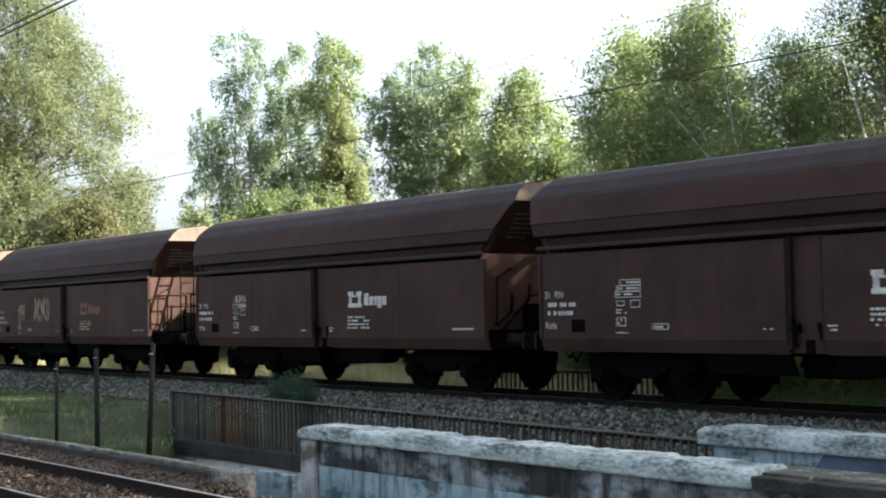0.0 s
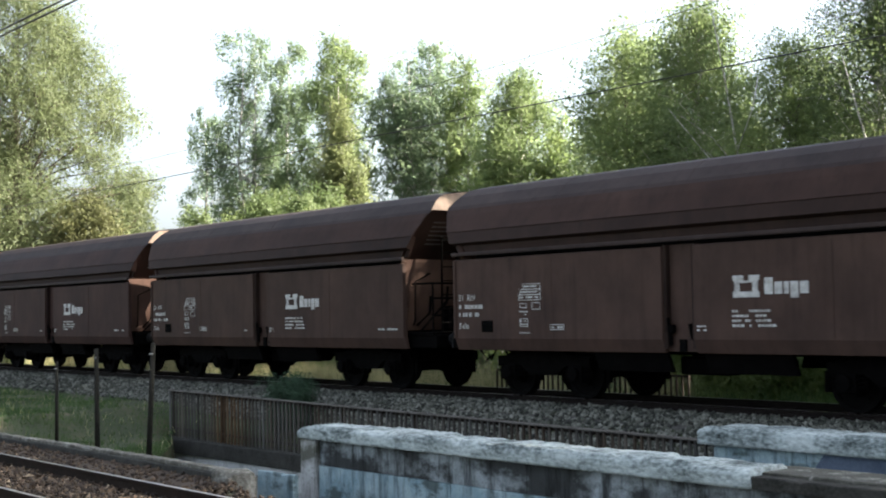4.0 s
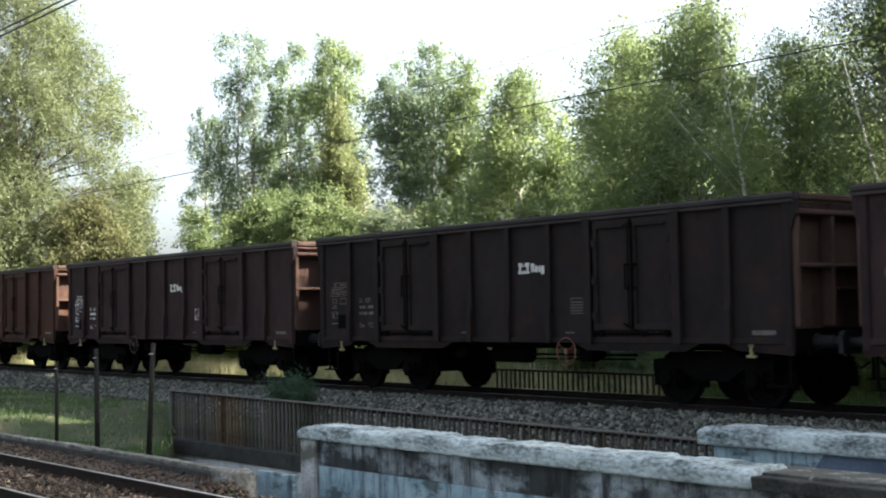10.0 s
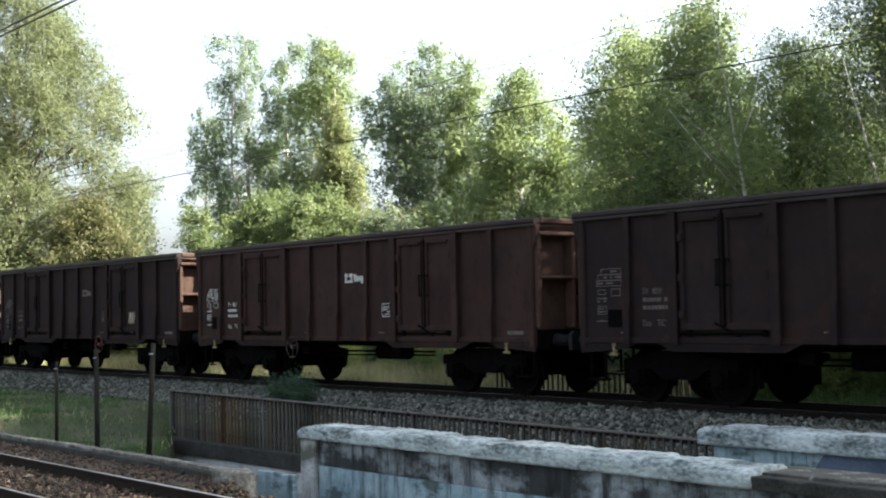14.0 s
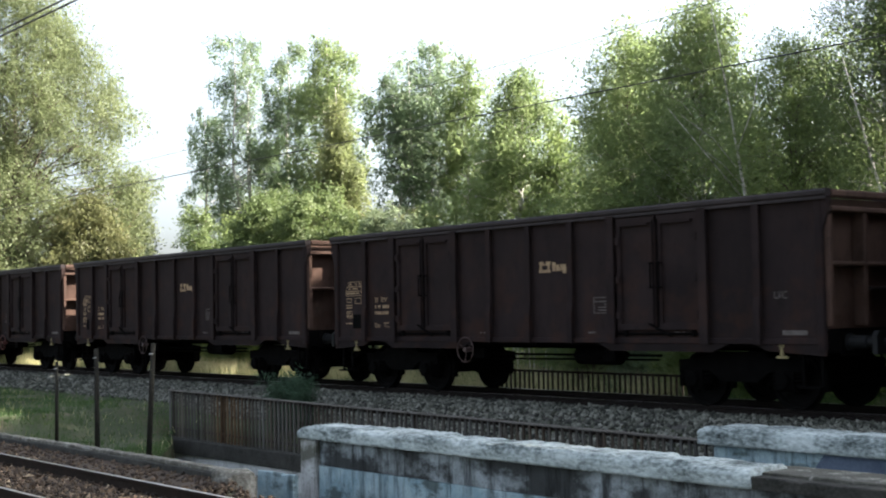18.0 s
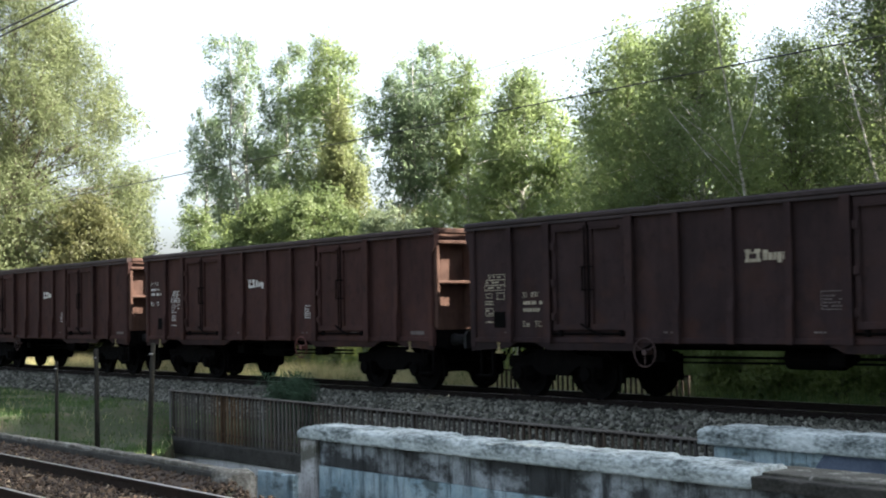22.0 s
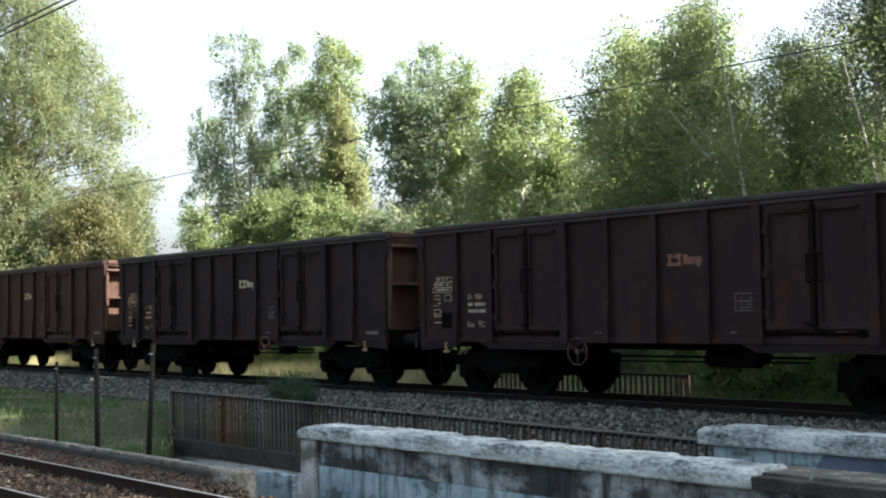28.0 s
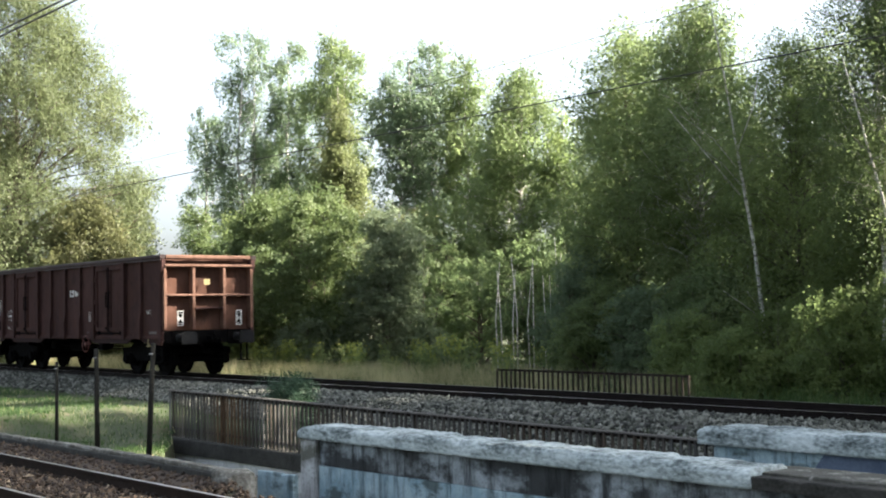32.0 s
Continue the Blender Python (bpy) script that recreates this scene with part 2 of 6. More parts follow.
M["wire"] = material("copper_wire", [(0.3, (0.03, 0.03, 0.03)), (0.7, (0.07, 0.065, 0.06))], 3, 0.6, 0.5)
M["leaf_willow"] = leaf_material("willow_leaf", (0.062, 0.078, 0.033), (0.095, 0.114, 0.05), (0.135, 0.153, 0.07), 0.5)
M["leaf_birch"] = leaf_material("birch_leaf", (0.078, 0.112, 0.042), (0.115, 0.152, 0.056), (0.16, 0.195, 0.076), 0.6)
M["leaf_yellow"] = leaf_material("turning_birch_leaf", (0.085, 0.108, 0.042), (0.118, 0.136, 0.052), (0.16, 0.166, 0.065), 0.58)
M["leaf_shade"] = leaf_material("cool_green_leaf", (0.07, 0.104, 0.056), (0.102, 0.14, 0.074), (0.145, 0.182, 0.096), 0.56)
M["leaf_dark"] = leaf_material("dark_leaf", (0.07, 0.102, 0.04), (0.102, 0.142, 0.055), (0.148, 0.185, 0.074), 0.6)
M["leaf_oak"] = leaf_material("oak_leaf", (0.075, 0.108, 0.034), (0.116, 0.154, 0.048), (0.17, 0.205, 0.066), 0.6)
M["leaf_bush"] = leaf_material("dull_oak_leaf", (0.05, 0.074, 0.025), (0.08, 0.11, 0.036), (0.125, 0.155, 0.05), 0.38)
M["leaf_grey"] = leaf_material("silvery_leaf", (0.07, 0.096, 0.052), (0.105, 0.132, 0.07), (0.15, 0.175, 0.098), 0.5)
M["leaf_rusty"] = leaf_material("rusty_green_leaf", (0.062, 0.068, 0.028), (0.095, 0.1, 0.04), (0.135, 0.13, 0.055), 0.5)
M["leaf_fir"] = leaf_material("feathery_green_leaf", (0.022, 0.045, 0.024), (0.036, 0.07, 0.038), (0.06, 0.1, 0.055), 0.35)
M["grass"] = leaf_material("grass_blade", (0.03, 0.048, 0.013), (0.042, 0.083, 0.02), (0.09, 0.125, 0.038), 0.35)
M["drygrass"] = leaf_material("dry_grass", (0.2, 0.185, 0.09), (0.32, 0.295, 0.155), (0.45, 0.41, 0.24), 0.5)
M["goldenrod"] = leaf_material("goldenrod_flower", (0.11, 0.14, 0.03), (0.19, 0.22, 0.045), (0.30, 0.31, 0.07), 0.45)


# ---- builders ----
class Build:
    """Collects vertices and faces of one mesh."""

    def __init__(self):
        self.v, self.f = [], []

    def add(self, verts, faces):
        n = len(self.v)
        self.v += [tuple(p) for p in verts]
        self.f += [tuple(i + n for i in f) for f in faces]
        return self

    def box(self, x0, x1, y0, y1, z0, z1, c=0.0):
        """A box; c chamfers its edges that run along its longest side."""
        d = (x1 - x0, y1 - y0, z1 - z0)
        if c <= 0:
            p = [(x, y, z) for z in (z0, z1) for y in (y0, y1) for x in (x0, x1)]
            return self.add(p, [(0, 2, 3, 1), (4, 5, 7, 6), (0, 1, 5, 4), (2, 6, 7, 3), (0, 4, 6, 2), (1, 3, 7, 5)])
        ax = d.index(max(d))
        c = min(c, 0.45 * min(d))
        lo, hi = (x0, y0, z0), (x1, y1, z1)
        u, w = [(1, 2), (2, 0), (0, 1)][ax]
        a0, a1, b0, b1 = lo[u], hi[u], lo[w], hi[w]
        ring = [(a0 + c, b0), (a1 - c, b0), (a1, b0 + c), (a1, b1 - c), (a1 - c, b1), (a0 + c, b1), (a0, b1 - c), (a0, b0 + c)]
        p = []
        for e in (lo[ax], hi[ax]):
            for a, b in ring:
                q = [0, 0, 0]
                q[ax], q[u], q[w] = e, a, b
                p.append(q)
        f = [(i, (i + 1) % 8, 8 + (i + 1) % 8, 8 + i) for i in range(8)]
        return self.add(p, f + [tuple(range(7, -1, -1)), tuple(range(8, 16))])

    def prism(self, ring, axis, e0, e1):
        """A polygon (pairs of the other two axes in order) pushed from e0 to e1 along the axis."""
        u, w = [(1, 2), (0, 2), (0, 1)][axis]
        p, n = [], len(ring)
        for e in (e0, e1):
            for a, b in ring:
                q = [0, 0, 0]
                q[axis], q[u], q[w] = e, a, b
                p.append(q)
        return self.add(p, [(i, (i + 1) % n, n + (i + 1) % n, n + i) for i in range(n)] + [tuple(range(n - 1, -1, -1)), tuple(range(n, 2 * n))])

    def tube(self, pts, radii, sides=7, cap=True):
        pts = [Vector(p) for p in pts]
        rings = []
        for i, p in enumerate(pts):
            d = (pts[min(i + 1, len(pts) - 1)] - pts[max(i - 1, 0)])
            d = d.normalized() if d.length > 1e-9 else Vector((0, 0, 1))
            a = d.orthogonal().normalized()
            b = d.cross(a)
            r = radii[i] if hasattr(radii, "__len__") else radii
            rings += [p + (a * math.cos(k * math.tau / sides) + b * math.sin(k * math.tau / sides)) * r for k in range(sides)]
        f = []
        for i in range(len(pts) - 1):
            for k in range(sides):
                f.append((i * sides + k, i * sides + (k + 1) % sides, (i + 1) * sides + (k + 1) % sides, (i + 1) * sides + k))
        if cap:
            f += [tuple(range(sides - 1, -1, -1)), tuple(range((len(pts) - 1) * sides, len(pts) * sides))]
        return self.add(rings, f)

    def lathe(self, prof, axis_y=True, sides=20, at=(0, 0, 0)):
        """A profile of (along, radius) turned round the y axis (or x)."""
        p = []
        for a, r in prof:
            for k in range(sides):
                t = k * math.tau / sides
                c, s = r * math.cos(t), r * math.sin(t)
                p.append((at[0] + c, at[1] + a, at[2] + s) if axis_y else (at[0] + a, at[1] + c, at[2] + s))
        n = len(prof)
        f = [(i * sides + k, i * sides + (k + 1) % sides, (i + 1) * sides + (k + 1) % sides, (i + 1) * sides + k) for i in range(n - 1) for k in range(sides)]
        return self.add(p, f + [tuple(range(sides - 1, -1, -1)), tuple(range((n - 1) * sides, n * sides))])

    def mesh(self, name, mat, bevel=0.0, smooth=False):
        me = bpy.data.meshes.new(name)
        me.from_pydata(self.v, [], self.f)
        bm = bmesh.new()
        bm.from_mesh(me)
        bmesh.ops.recalc_face_normals(bm, faces=bm.faces)
        if bevel:
            bmesh.ops.bevel(bm, geom=bm.edges[:], offset=bevel, segments=1, affect="EDGES", clamp_overlap=True)
        bm.to_mesh(me)
        bm.free()
        for mm in (mat if isinstance(mat, (list, tuple)) else [mat]):
            me.materials.append(mm)
        if smooth:
            me.shade_smooth()
        return me


def part(name, b, mat, parent, label="", bevel=0.0, smooth=False, at=None):
    me = b if isinstance(b, bpy.types.Mesh) else b.mesh(name, mat, bevel, smooth)
    ob = new(name, me)
    ob.parent = parent
    if at:
        ob.location = at
    if label:
        ob["label"] = label
    return ob


def raw_mesh(name, verts, faces, mat, smooth=False):
    """A mesh straight from number arrays; all faces have the same count of corners."""
    me = bpy.data.meshes.new(name)
    verts, faces = np.asarray(verts, np.float32), np.asarray(faces, np.int32)
    k = faces.shape[1]
    me.vertices.add(len(verts)), me.loops.add(faces.size), me.polygons.add(len(faces))
    me.vertices.foreach_set("co", verts.ravel())
    me.loops.foreach_set("vertex_index", faces.ravel())
    me.polygons.foreach_set("loop_start", np.arange(0, faces.size, k, dtype=np.int32))
    me.update(calc_edges=True)
    me.validate()
    me.materials.append(mat)
    if smooth:
        me.shade_smooth()
    return me


# ---- ground ----
TRENCH = [(-27.9, -3.7), (-20.2, -8.2), (-15.4, -9.45), (-13.2, -10.05), (-4.0, -10.05), (-11.2, -3.7)]


def in_trench(x, y):
    hit = False
    for (x0, y0), (x1, y1) in zip(TRENCH, TRENCH[1:] + TRENCH[:1]):
        if (y0 > y) != (y1 > y) and x < (x1 - x0) * (y - y0) / (y1 - y0) + x0:
            hit = not hit
    return hit


def height(x, y):
    """The lie of the land: two track beds, a meadow strip between them, a bank for the camera, woods behind."""
    bridge = min(1.0, max(0.0, (x + 29.5) / 2.0)) * min(1.0, max(0.0, (-5.0 - x) / 3.0))
    low = -0.50 - 0.50 * bridge
    if y > 1.9:
        z = -0.24 - min(1.0, (y - 1.9) / 1.6) * 0.42
        if y > 5:
            z += 0.25 * noise.noise(Vector((x * 0.11, y * 0.11, 3.0))) + 0.02 * min(y - 5, 60)
    elif y > -1.9:
        z = -0.24
    elif y > -3.9:
        z = -0.24 + min(1.0, (-1.9 - y) / (1.3 + 0.6 * bridge)) * (low + 0.24)
    elif y > -9.35:
        z = low + 0.06 * noise.noise(Vector((x * 0.6, y * 0.6, 1.0)))
    elif y > -13.3:
        z = -0.60 if y < -9.9 else -0.60 + (y + 9.9) * 0.25
    else:
        z = -0.60 + min(1.0, (-13.3 - y) / 1.6) * 0.53
    return -5.2 if in_trench(x, y) else z


def lay_ground():
    xs = np.concatenate([[-2500, -1500, -900, -640], np.arange(-500, -80, 20), np.arange(-80, -56, 2), np.arange(-56, -2, 0.35), np.arange(-2, 40, 2),
                         np.arange(40, 520, 20), [640, 900, 1500, 2500]])
    ys = np.concatenate([[-2500, -1200, -500, -200, -80, -40, -25], np.arange(-18, 7, 0.25), np.arange(7, 30, 1.0), [34, 40, 50, 70, 100, 200, 500, 1200, 2500]])
    V = [(x, y, height(x, y)) for y in ys for x in xs]
    nx = len(xs)
    F = [(j * nx + i, j * nx + i + 1, (j + 1) * nx + i + 1, (j + 1) * nx + i) for j in range(len(ys) - 1) for i in range(nx - 1)]
    ob = new("ground", raw_mesh("ground", V, F, M["soil"], True))
    tagged(ob, "rough meadow ground between the railway tracks", "ground", kind="structure")


lay_ground()


# ---- tracks ----
def rail_mesh(length, name, side):
    prof = [(-0.075, -0.172), (0.075, -0.172), (0.075, -0.160), (0.012, -0.140), (0.010, -0.045), (0.036, -0.034), (0.036, -0.008), (0.028, 0.0),
            (-0.028, 0.0), (-0.036, -0.008), (-0.036, -0.034), (-0.010, -0.045), (-0.012, -0.140), (-0.075, -0.160)]
    me = Build().prism(prof, 0, -length[0], length[1]).mesh(name, [side, M["rail_top"]])
    for p in me.polygons:
        if p.normal.z > 0.9 and p.center.z > -0.01:
            p.material_index = 1
    return me


def lay_track(name, y, z, span, sleepers, label, bed, bed_mat):
    track = tagged(new(name), label, "railway track", kind="structure")
    track.location = (0, y, z)
    me = rail_mesh((-span[0], span[1]), "rail", M["old_rail" if y < -5 else "rail"])
    for side in (-0.7535, 0.7535):
        part("rail", me, None, track, at=(0, side, 0))
    b = Build().box(-0.13, 0.13, -1.3, 1.3, -0.36, -0.175, 0.025)
    sm = b.mesh("sleeper", M["sleeper"])
    clip = Build()
    for s in (-1, 1):
        clip.box(-0.07, 0.07, s * 0.7535 - 0.15, s * 0.7535 + 0.15, -0.176, -0.160)
    cm = clip.mesh("rail_fastening", M["rail"])
    x = sleepers[0]
    while x < sleepers[1]:
        s = part("sleeper", sm, None, track, at=(x, 0, 0))
        part("rail_fastening", cm, None, s)
        x += 0.62
    for x0, x1, ring in bed:
        part("ballast_bed", Build().prism(ring, 0, x0, x1), bed_mat, track)


lay_track("main_track", 0.0, 0.0, (-640, 640), (-58, -5), "straight main line track on grey stone ballast",
          [(-640, 640, [(-2.3, -0.5), (-1.95, -0.22), (-0.98, -0.15), (-0.86, -0.15), (-0.80, -0.20), (0.80, -0.20), (0.86, -0.15), (0.98, -0.15), (1.95, -0.22), (2.3, -0.5)])], M["bed"])
lay_track("near_track", -11.32, -0.40, (-400, 300), (-34, -8), "older side track with rusty rails and leaf-strewn ballast",
          [(-400, -15.1, [(-1.9, -0.155), (1.2, -0.155), (1.80, -0.04), (1.82, -0.5), (-2.2, -0.5)]), (-15.1, 300, [(-1.9, -0.155), (1.2, -0.155), (1.30, -0.5), (-2.2, -0.5)])], M["brown_stone"])


def scatter_stones(name, count, x0, x1, yf, mat, label, size=(0.025, 0.06)):
    """Angular stones strewn over a strip; yf gives a place across and its height."""
    rng = np.random.default_rng(len(name))
    base = np.array([(1, 0, 0), (0, 1, 0), (-1, 0, 0), (0, -1, 0), (0.1, 0.1, 0.8), (-0.1, 0, -0.8)])
    tri = np.array([(0, 1, 4), (1, 2, 4), (2, 3, 4), (3, 0, 4), (1, 0, 5), (2, 1, 5), (3, 2, 5), (0, 3, 5)])
    u = rng.random(count)
    x = x0 + (x1 - x0) * u
    P = np.array([yf(a, b) for a, b in zip(x, rng.random(count))])
    s = rng.uniform(size[0], size[1], count)
    V = base[None] * (1 + 0.55 * (rng.random((count, 6, 3)) - 0.5)) * s[:, None, None] * rng.uniform(0.7, 1.35, (count, 1, 3))
    q = rng.normal(size=(count, 4))
    q /= np.linalg.norm(q, axis=1)[:, None]
    w, a, b, c = q.T
    R = np.stack([1 - 2 * (b * b + c * c), 2 * (a * b - c * w), 2 * (a * c + b * w), 2 * (a * b + c * w), 1 - 2 * (a * a + c * c), 2 * (b * c - a * w),
                  2 * (a * c - b * w), 2 * (b * c + a * w), 1 - 2 * (a * a + b * b)], 1).reshape(-1, 3, 3)
    V = np.einsum("nij,nkj->nki", R, V)
    V += np.stack([x, P[:, 0], P[:, 1] + s * 0.35], 1)[:, None]
    F = (np.arange(count) * 6)[:, None, None] + tri[None]
    ob = new(name, raw_mesh(name, V.reshape(-1, 3), F.reshape(-1, 3), mat))
    return tagged(ob, label, "ballast", kind="stuff")


def main_shoulder(x, r):
    y = -0.85 - (3.1 if x > -18.5 else 2.1) * r
    return (y, max(height(x, y), -0.225 + 0.07 * min(1.0, max(0.0, y + 1.95)) if y > -1.95 else -9))


scatter_stones("shoulder_ballast", 30000, -34, -6, main_shoulder, M["stone"], "loose grey crushed stone on the track shoulder", (0.02, 0.07))
scatter_stones("far_shoulder_ballast", 7000, -60, -34, main_shoulder, M["stone"], "grey crushed stone further along the shoulder", (0.03, 0.07))
scatter_stones("inner_ballast", 5000, -50, -6, lambda x, r: (-0.65 + 1.3 * r, -0.205), M["stone"], "grey crushed stone between the rails", (0.028, 0.06))
scatter_stones("side_track_ballast", 14000, -30, -9, lambda x, r: (-13.2 + (3.7 - 0.6 * min(1.0, max(0.0, (x + 15.2) / 1.6))) * r, -0.565 + max(0.0, 3.7 * r - 3.1) * 0.19), M["brown_stone"], "rust-brown crushed stone round the side track", (0.022, 0.05))


# ---- walls of the underpass ----
def rough_block(x0, x1, y0, y1, z0, z1, amp, step, seed, round_top=0.0, end_round=0.0):
    """A long weathered block with an uneven skin, rounded upper edges and, if wanted, a rounded left end."""
    ring = []
    k = 7
    h, w = z1 - z0, y1 - y0
    r = round_top
    ring += [(y0, z0), (y0, z0 + 0.3 * (h - r)), (y0, z0 + 0.65 * (h - r))]
    ring += [(y0 + r - r * math.cos(t * math.pi / 2 / k), z1 - r + r * math.sin(t * math.pi / 2 / k)) for t in range(k + 1)]
    ring += [(y0 + w * 0.5, z1)]
    ring += [(y1 - r + r * math.sin(t * math.pi / 2 / k), z1 - r + r * math.cos(t * math.pi / 2 / k)) for t in range(k + 1)]
    ring += [(y1, z0 + 0.5 * (h - r)), (y1, z0)]
    n = max(2, int((x1 - x0) / step))
    V, F, m = [], [], len(ring)
    for i in range(n + 1):
        x = x0 + (x1 - x0) * i / n
        sq = 1.0
        if end_round and x - x0 < end_round:
            sq = 0.72 + 0.28 * math.sqrt(max(0.0, 1 - ((end_round - (x - x0)) / end_round) ** 2))
        for a, b in ring:
            zc = z0 + (b - z0) * (1 if b < z0 + 0.3 * h else sq)
            d = 0.7 * noise.noise(Vector((x * 1.1 + seed, a * 4, zc * 5))) + 0.55 * noise.noise(Vector((x * 4 + seed, a * 9, zc * 18))) + 0.38 * noise.noise(Vector((x * 14 + seed, a * 24, zc * 34)))
            d -= 0.9 * max(0.0, 0.16 - abs(noise.noise(Vector((x * 1.7 + seed, a * 3, zc * 13 + 4))))) / 0.16
            top = (b - z0) / h
            V.append((x, a + amp * 0.6 * d * (-1 if a < (y0 + y1) / 2 else 1), zc + amp * d * top))
    for i in range(n):
        for j in range(m):
            F.append((i * m + j, i * m + (j + 1) % m, (i + 1) * m + (j + 1) % m, (i + 1) * m + j))
    return Build().add(V, F + [tuple(range(m - 1, -1, -1)), tuple(range(n * m, (n + 1) * m))])


def parapet(x0, x1, y0, y1, top, label, blocks, cap=0.2):
    wall = tagged(new("parapet_wall"), label, "wall", kind="structure")
    x, i = x0 + 0.05, 0
    rows = [(top - cap - 0.36, top - cap - 0.004), (top - cap - 0.80, top - cap - 0.365), (top - cap - 1.5, top - cap - 0.805)]
    for r, (za, zb) in enumerate(rows):
        x = x0 + 0.05
        while x < x1 - 0.02:
            e = min(x1, x + blocks * random.uniform(0.6, 1.5))
            b = rough_block(x, e - 0.008, y0 + 0.06 + 0.025 * (r == 0) + random.uniform(-0.008, 0.008), y1 - 0.06, za, zb, 0.004, 0.12, i * 3.7, 0.01)
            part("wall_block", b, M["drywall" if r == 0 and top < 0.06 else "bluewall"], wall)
            x, i = e, i + 1
    part("wall_core", Build().box(x0 + 0.08, x1 - 0.02, y0 + 0.13, y1 - 0.1, -5.2, top - cap - 0.01), M["darkconc"], wall)
    return wall


near_wall = parapet(-16.50, -5.2, -7.62, -7.05, 0.05, "whitish-blue painted underpass wall with peeling plaster", 1.0)
part("coping", rough_block(-16.55, -8.45, -7.64, -7.02, -0.15, 0.05, 0.024, 0.03, 5.0, 0.09, 0.5), M["coping"], near_wall,
     "crumbling rounded concrete coping", smooth=True)
part("end_pier", rough_block(-16.52, -16.12, -7.60, -7.06, -1.9, -0.155, 0.012, 0.06, 9.0, 0.02), M["pierwall"], near_wall, "flaking whitewashed end pier")
part("broken_top", rough_block(-8.44, -5.2, -7.60, -6.95, -0.15, -0.03, 0.012, 0.08, 2.0, 0.02), M["darkconc"], near_wall, "dark stone where the coping is broken off")
part("mortar_bed", rough_block(-9.3, -5.2, -7.42, -6.80, -0.04, 0.0, 0.006, 0.08, 21.0, 0.015), M["sand"], near_wall, "sandy mortar bed laid bare")

far_wall = parapet(-11.85, -3.0, -4.3, -3.75, 0.07, "pale blue parapet wall with a rough concrete cap", 1.3, 0.25)
part("coping", rough_block(-11.95, -3.0, -4.36, -3.70, -0.18, 0.07, 0.028, 0.03, 33.0, 0.09, 0.3), M["coping"], far_wall, "crumbling rounded concrete coping", smooth=True)

# darker blue area on the wall, slanted at its left end
part("painted_field", Build().prism([(-10.35, -0.58), (-10.05, -0.20), (-3.1, -0.20), (-3.1, -0.58)], 1, -4.262, -4.25), M["bluefield"], far_wall, "darker blue field with a slanted left edge")

# girder and abutment under the railing
beam = tagged(new("bridge_edge_beam", rough_block(-27.9, -11.9, -4.22, -3.78, -1.36, -1.04, 0.008, 0.15, 41.0, 0.03).mesh("bridge_edge_beam", M["darkconc"])),
              "dark stained concrete edge beam under the railing", "beam", kind="structure")
abut = tagged(new("abutment_wall", rough_block(-27.6, -11.8, -4.16, -3.85, -5.2, -1.365, 0.006, 0.25, 51.0, 0.02).mesh("abutment_wall", M["whitewall"])),
              "whitewashed abutment wall of the underpass", "wall", kind="structure")
stub = tagged(new("wing_wall", rough_block(-15.95, -15.06, -8.64, -8.56, -3.0, -0.47, 0.012, 0.08, 61.0, 0.02).mesh("wing_wall", M["bluewall"])),
              "short whitewashed wing wall with flaking paint", "wall", kind="structure")
kerb = tagged(new("retaining_kerb"), "long concrete kerb edging the side track bed", "kerb", kind="structure")
x = -60.0
i = 0
while x < -15.2:
    e = min(x + 2.4, -15.2)
    top = -0.325 + random.uniform(-0.012, 0.012)
    part("kerb_stone", rough_block(x, e - 0.012, -9.62, -9.40, -0.75, top - 0.056, 0.008, 0.2, 70 + i, 0.02), M["darkconc"], kerb)
    part("kerb_cap", rough_block(x, e - 0.02, -9.565, -9.42, top - 0.055, top, 0.014, 0.07, 170 + i, 0.02), M["kerbstone"], kerb, "worn pale stone cap", smooth=True)
    x, i = e, i + 1
tagged(new("corner_stone", rough_block(-15.2, -14.75, -9.75, -9.35, -1.6, -0.33, 0.045, 0.08, 91.0, 0.08).mesh("corner_stone", M["kerbstone"], smooth=True)),
       "mossy broken corner stone at the kerb's end", "stone", kind="structure")


# ---- railings ----
def rusty(x):
    """The railing's paint along its length: stretches of dull grey and of rust."""
    u = min(1.0, max(0.0, 0.12 + max(0.0, 1.0 - abs(x + 25.0) / 1.3) + 1.0 * noise.noise(Vector((x * 0.55, 2.0, 7.0))) + 0.5 * noise.noise(Vector((x * 2.9, 5.0, 1.0)))))
    return tuple(a + (b - a) * u for a, b in zip((0.118, 0.120, 0.116), (0.125, 0.085, 0.05))) + (1.0,)


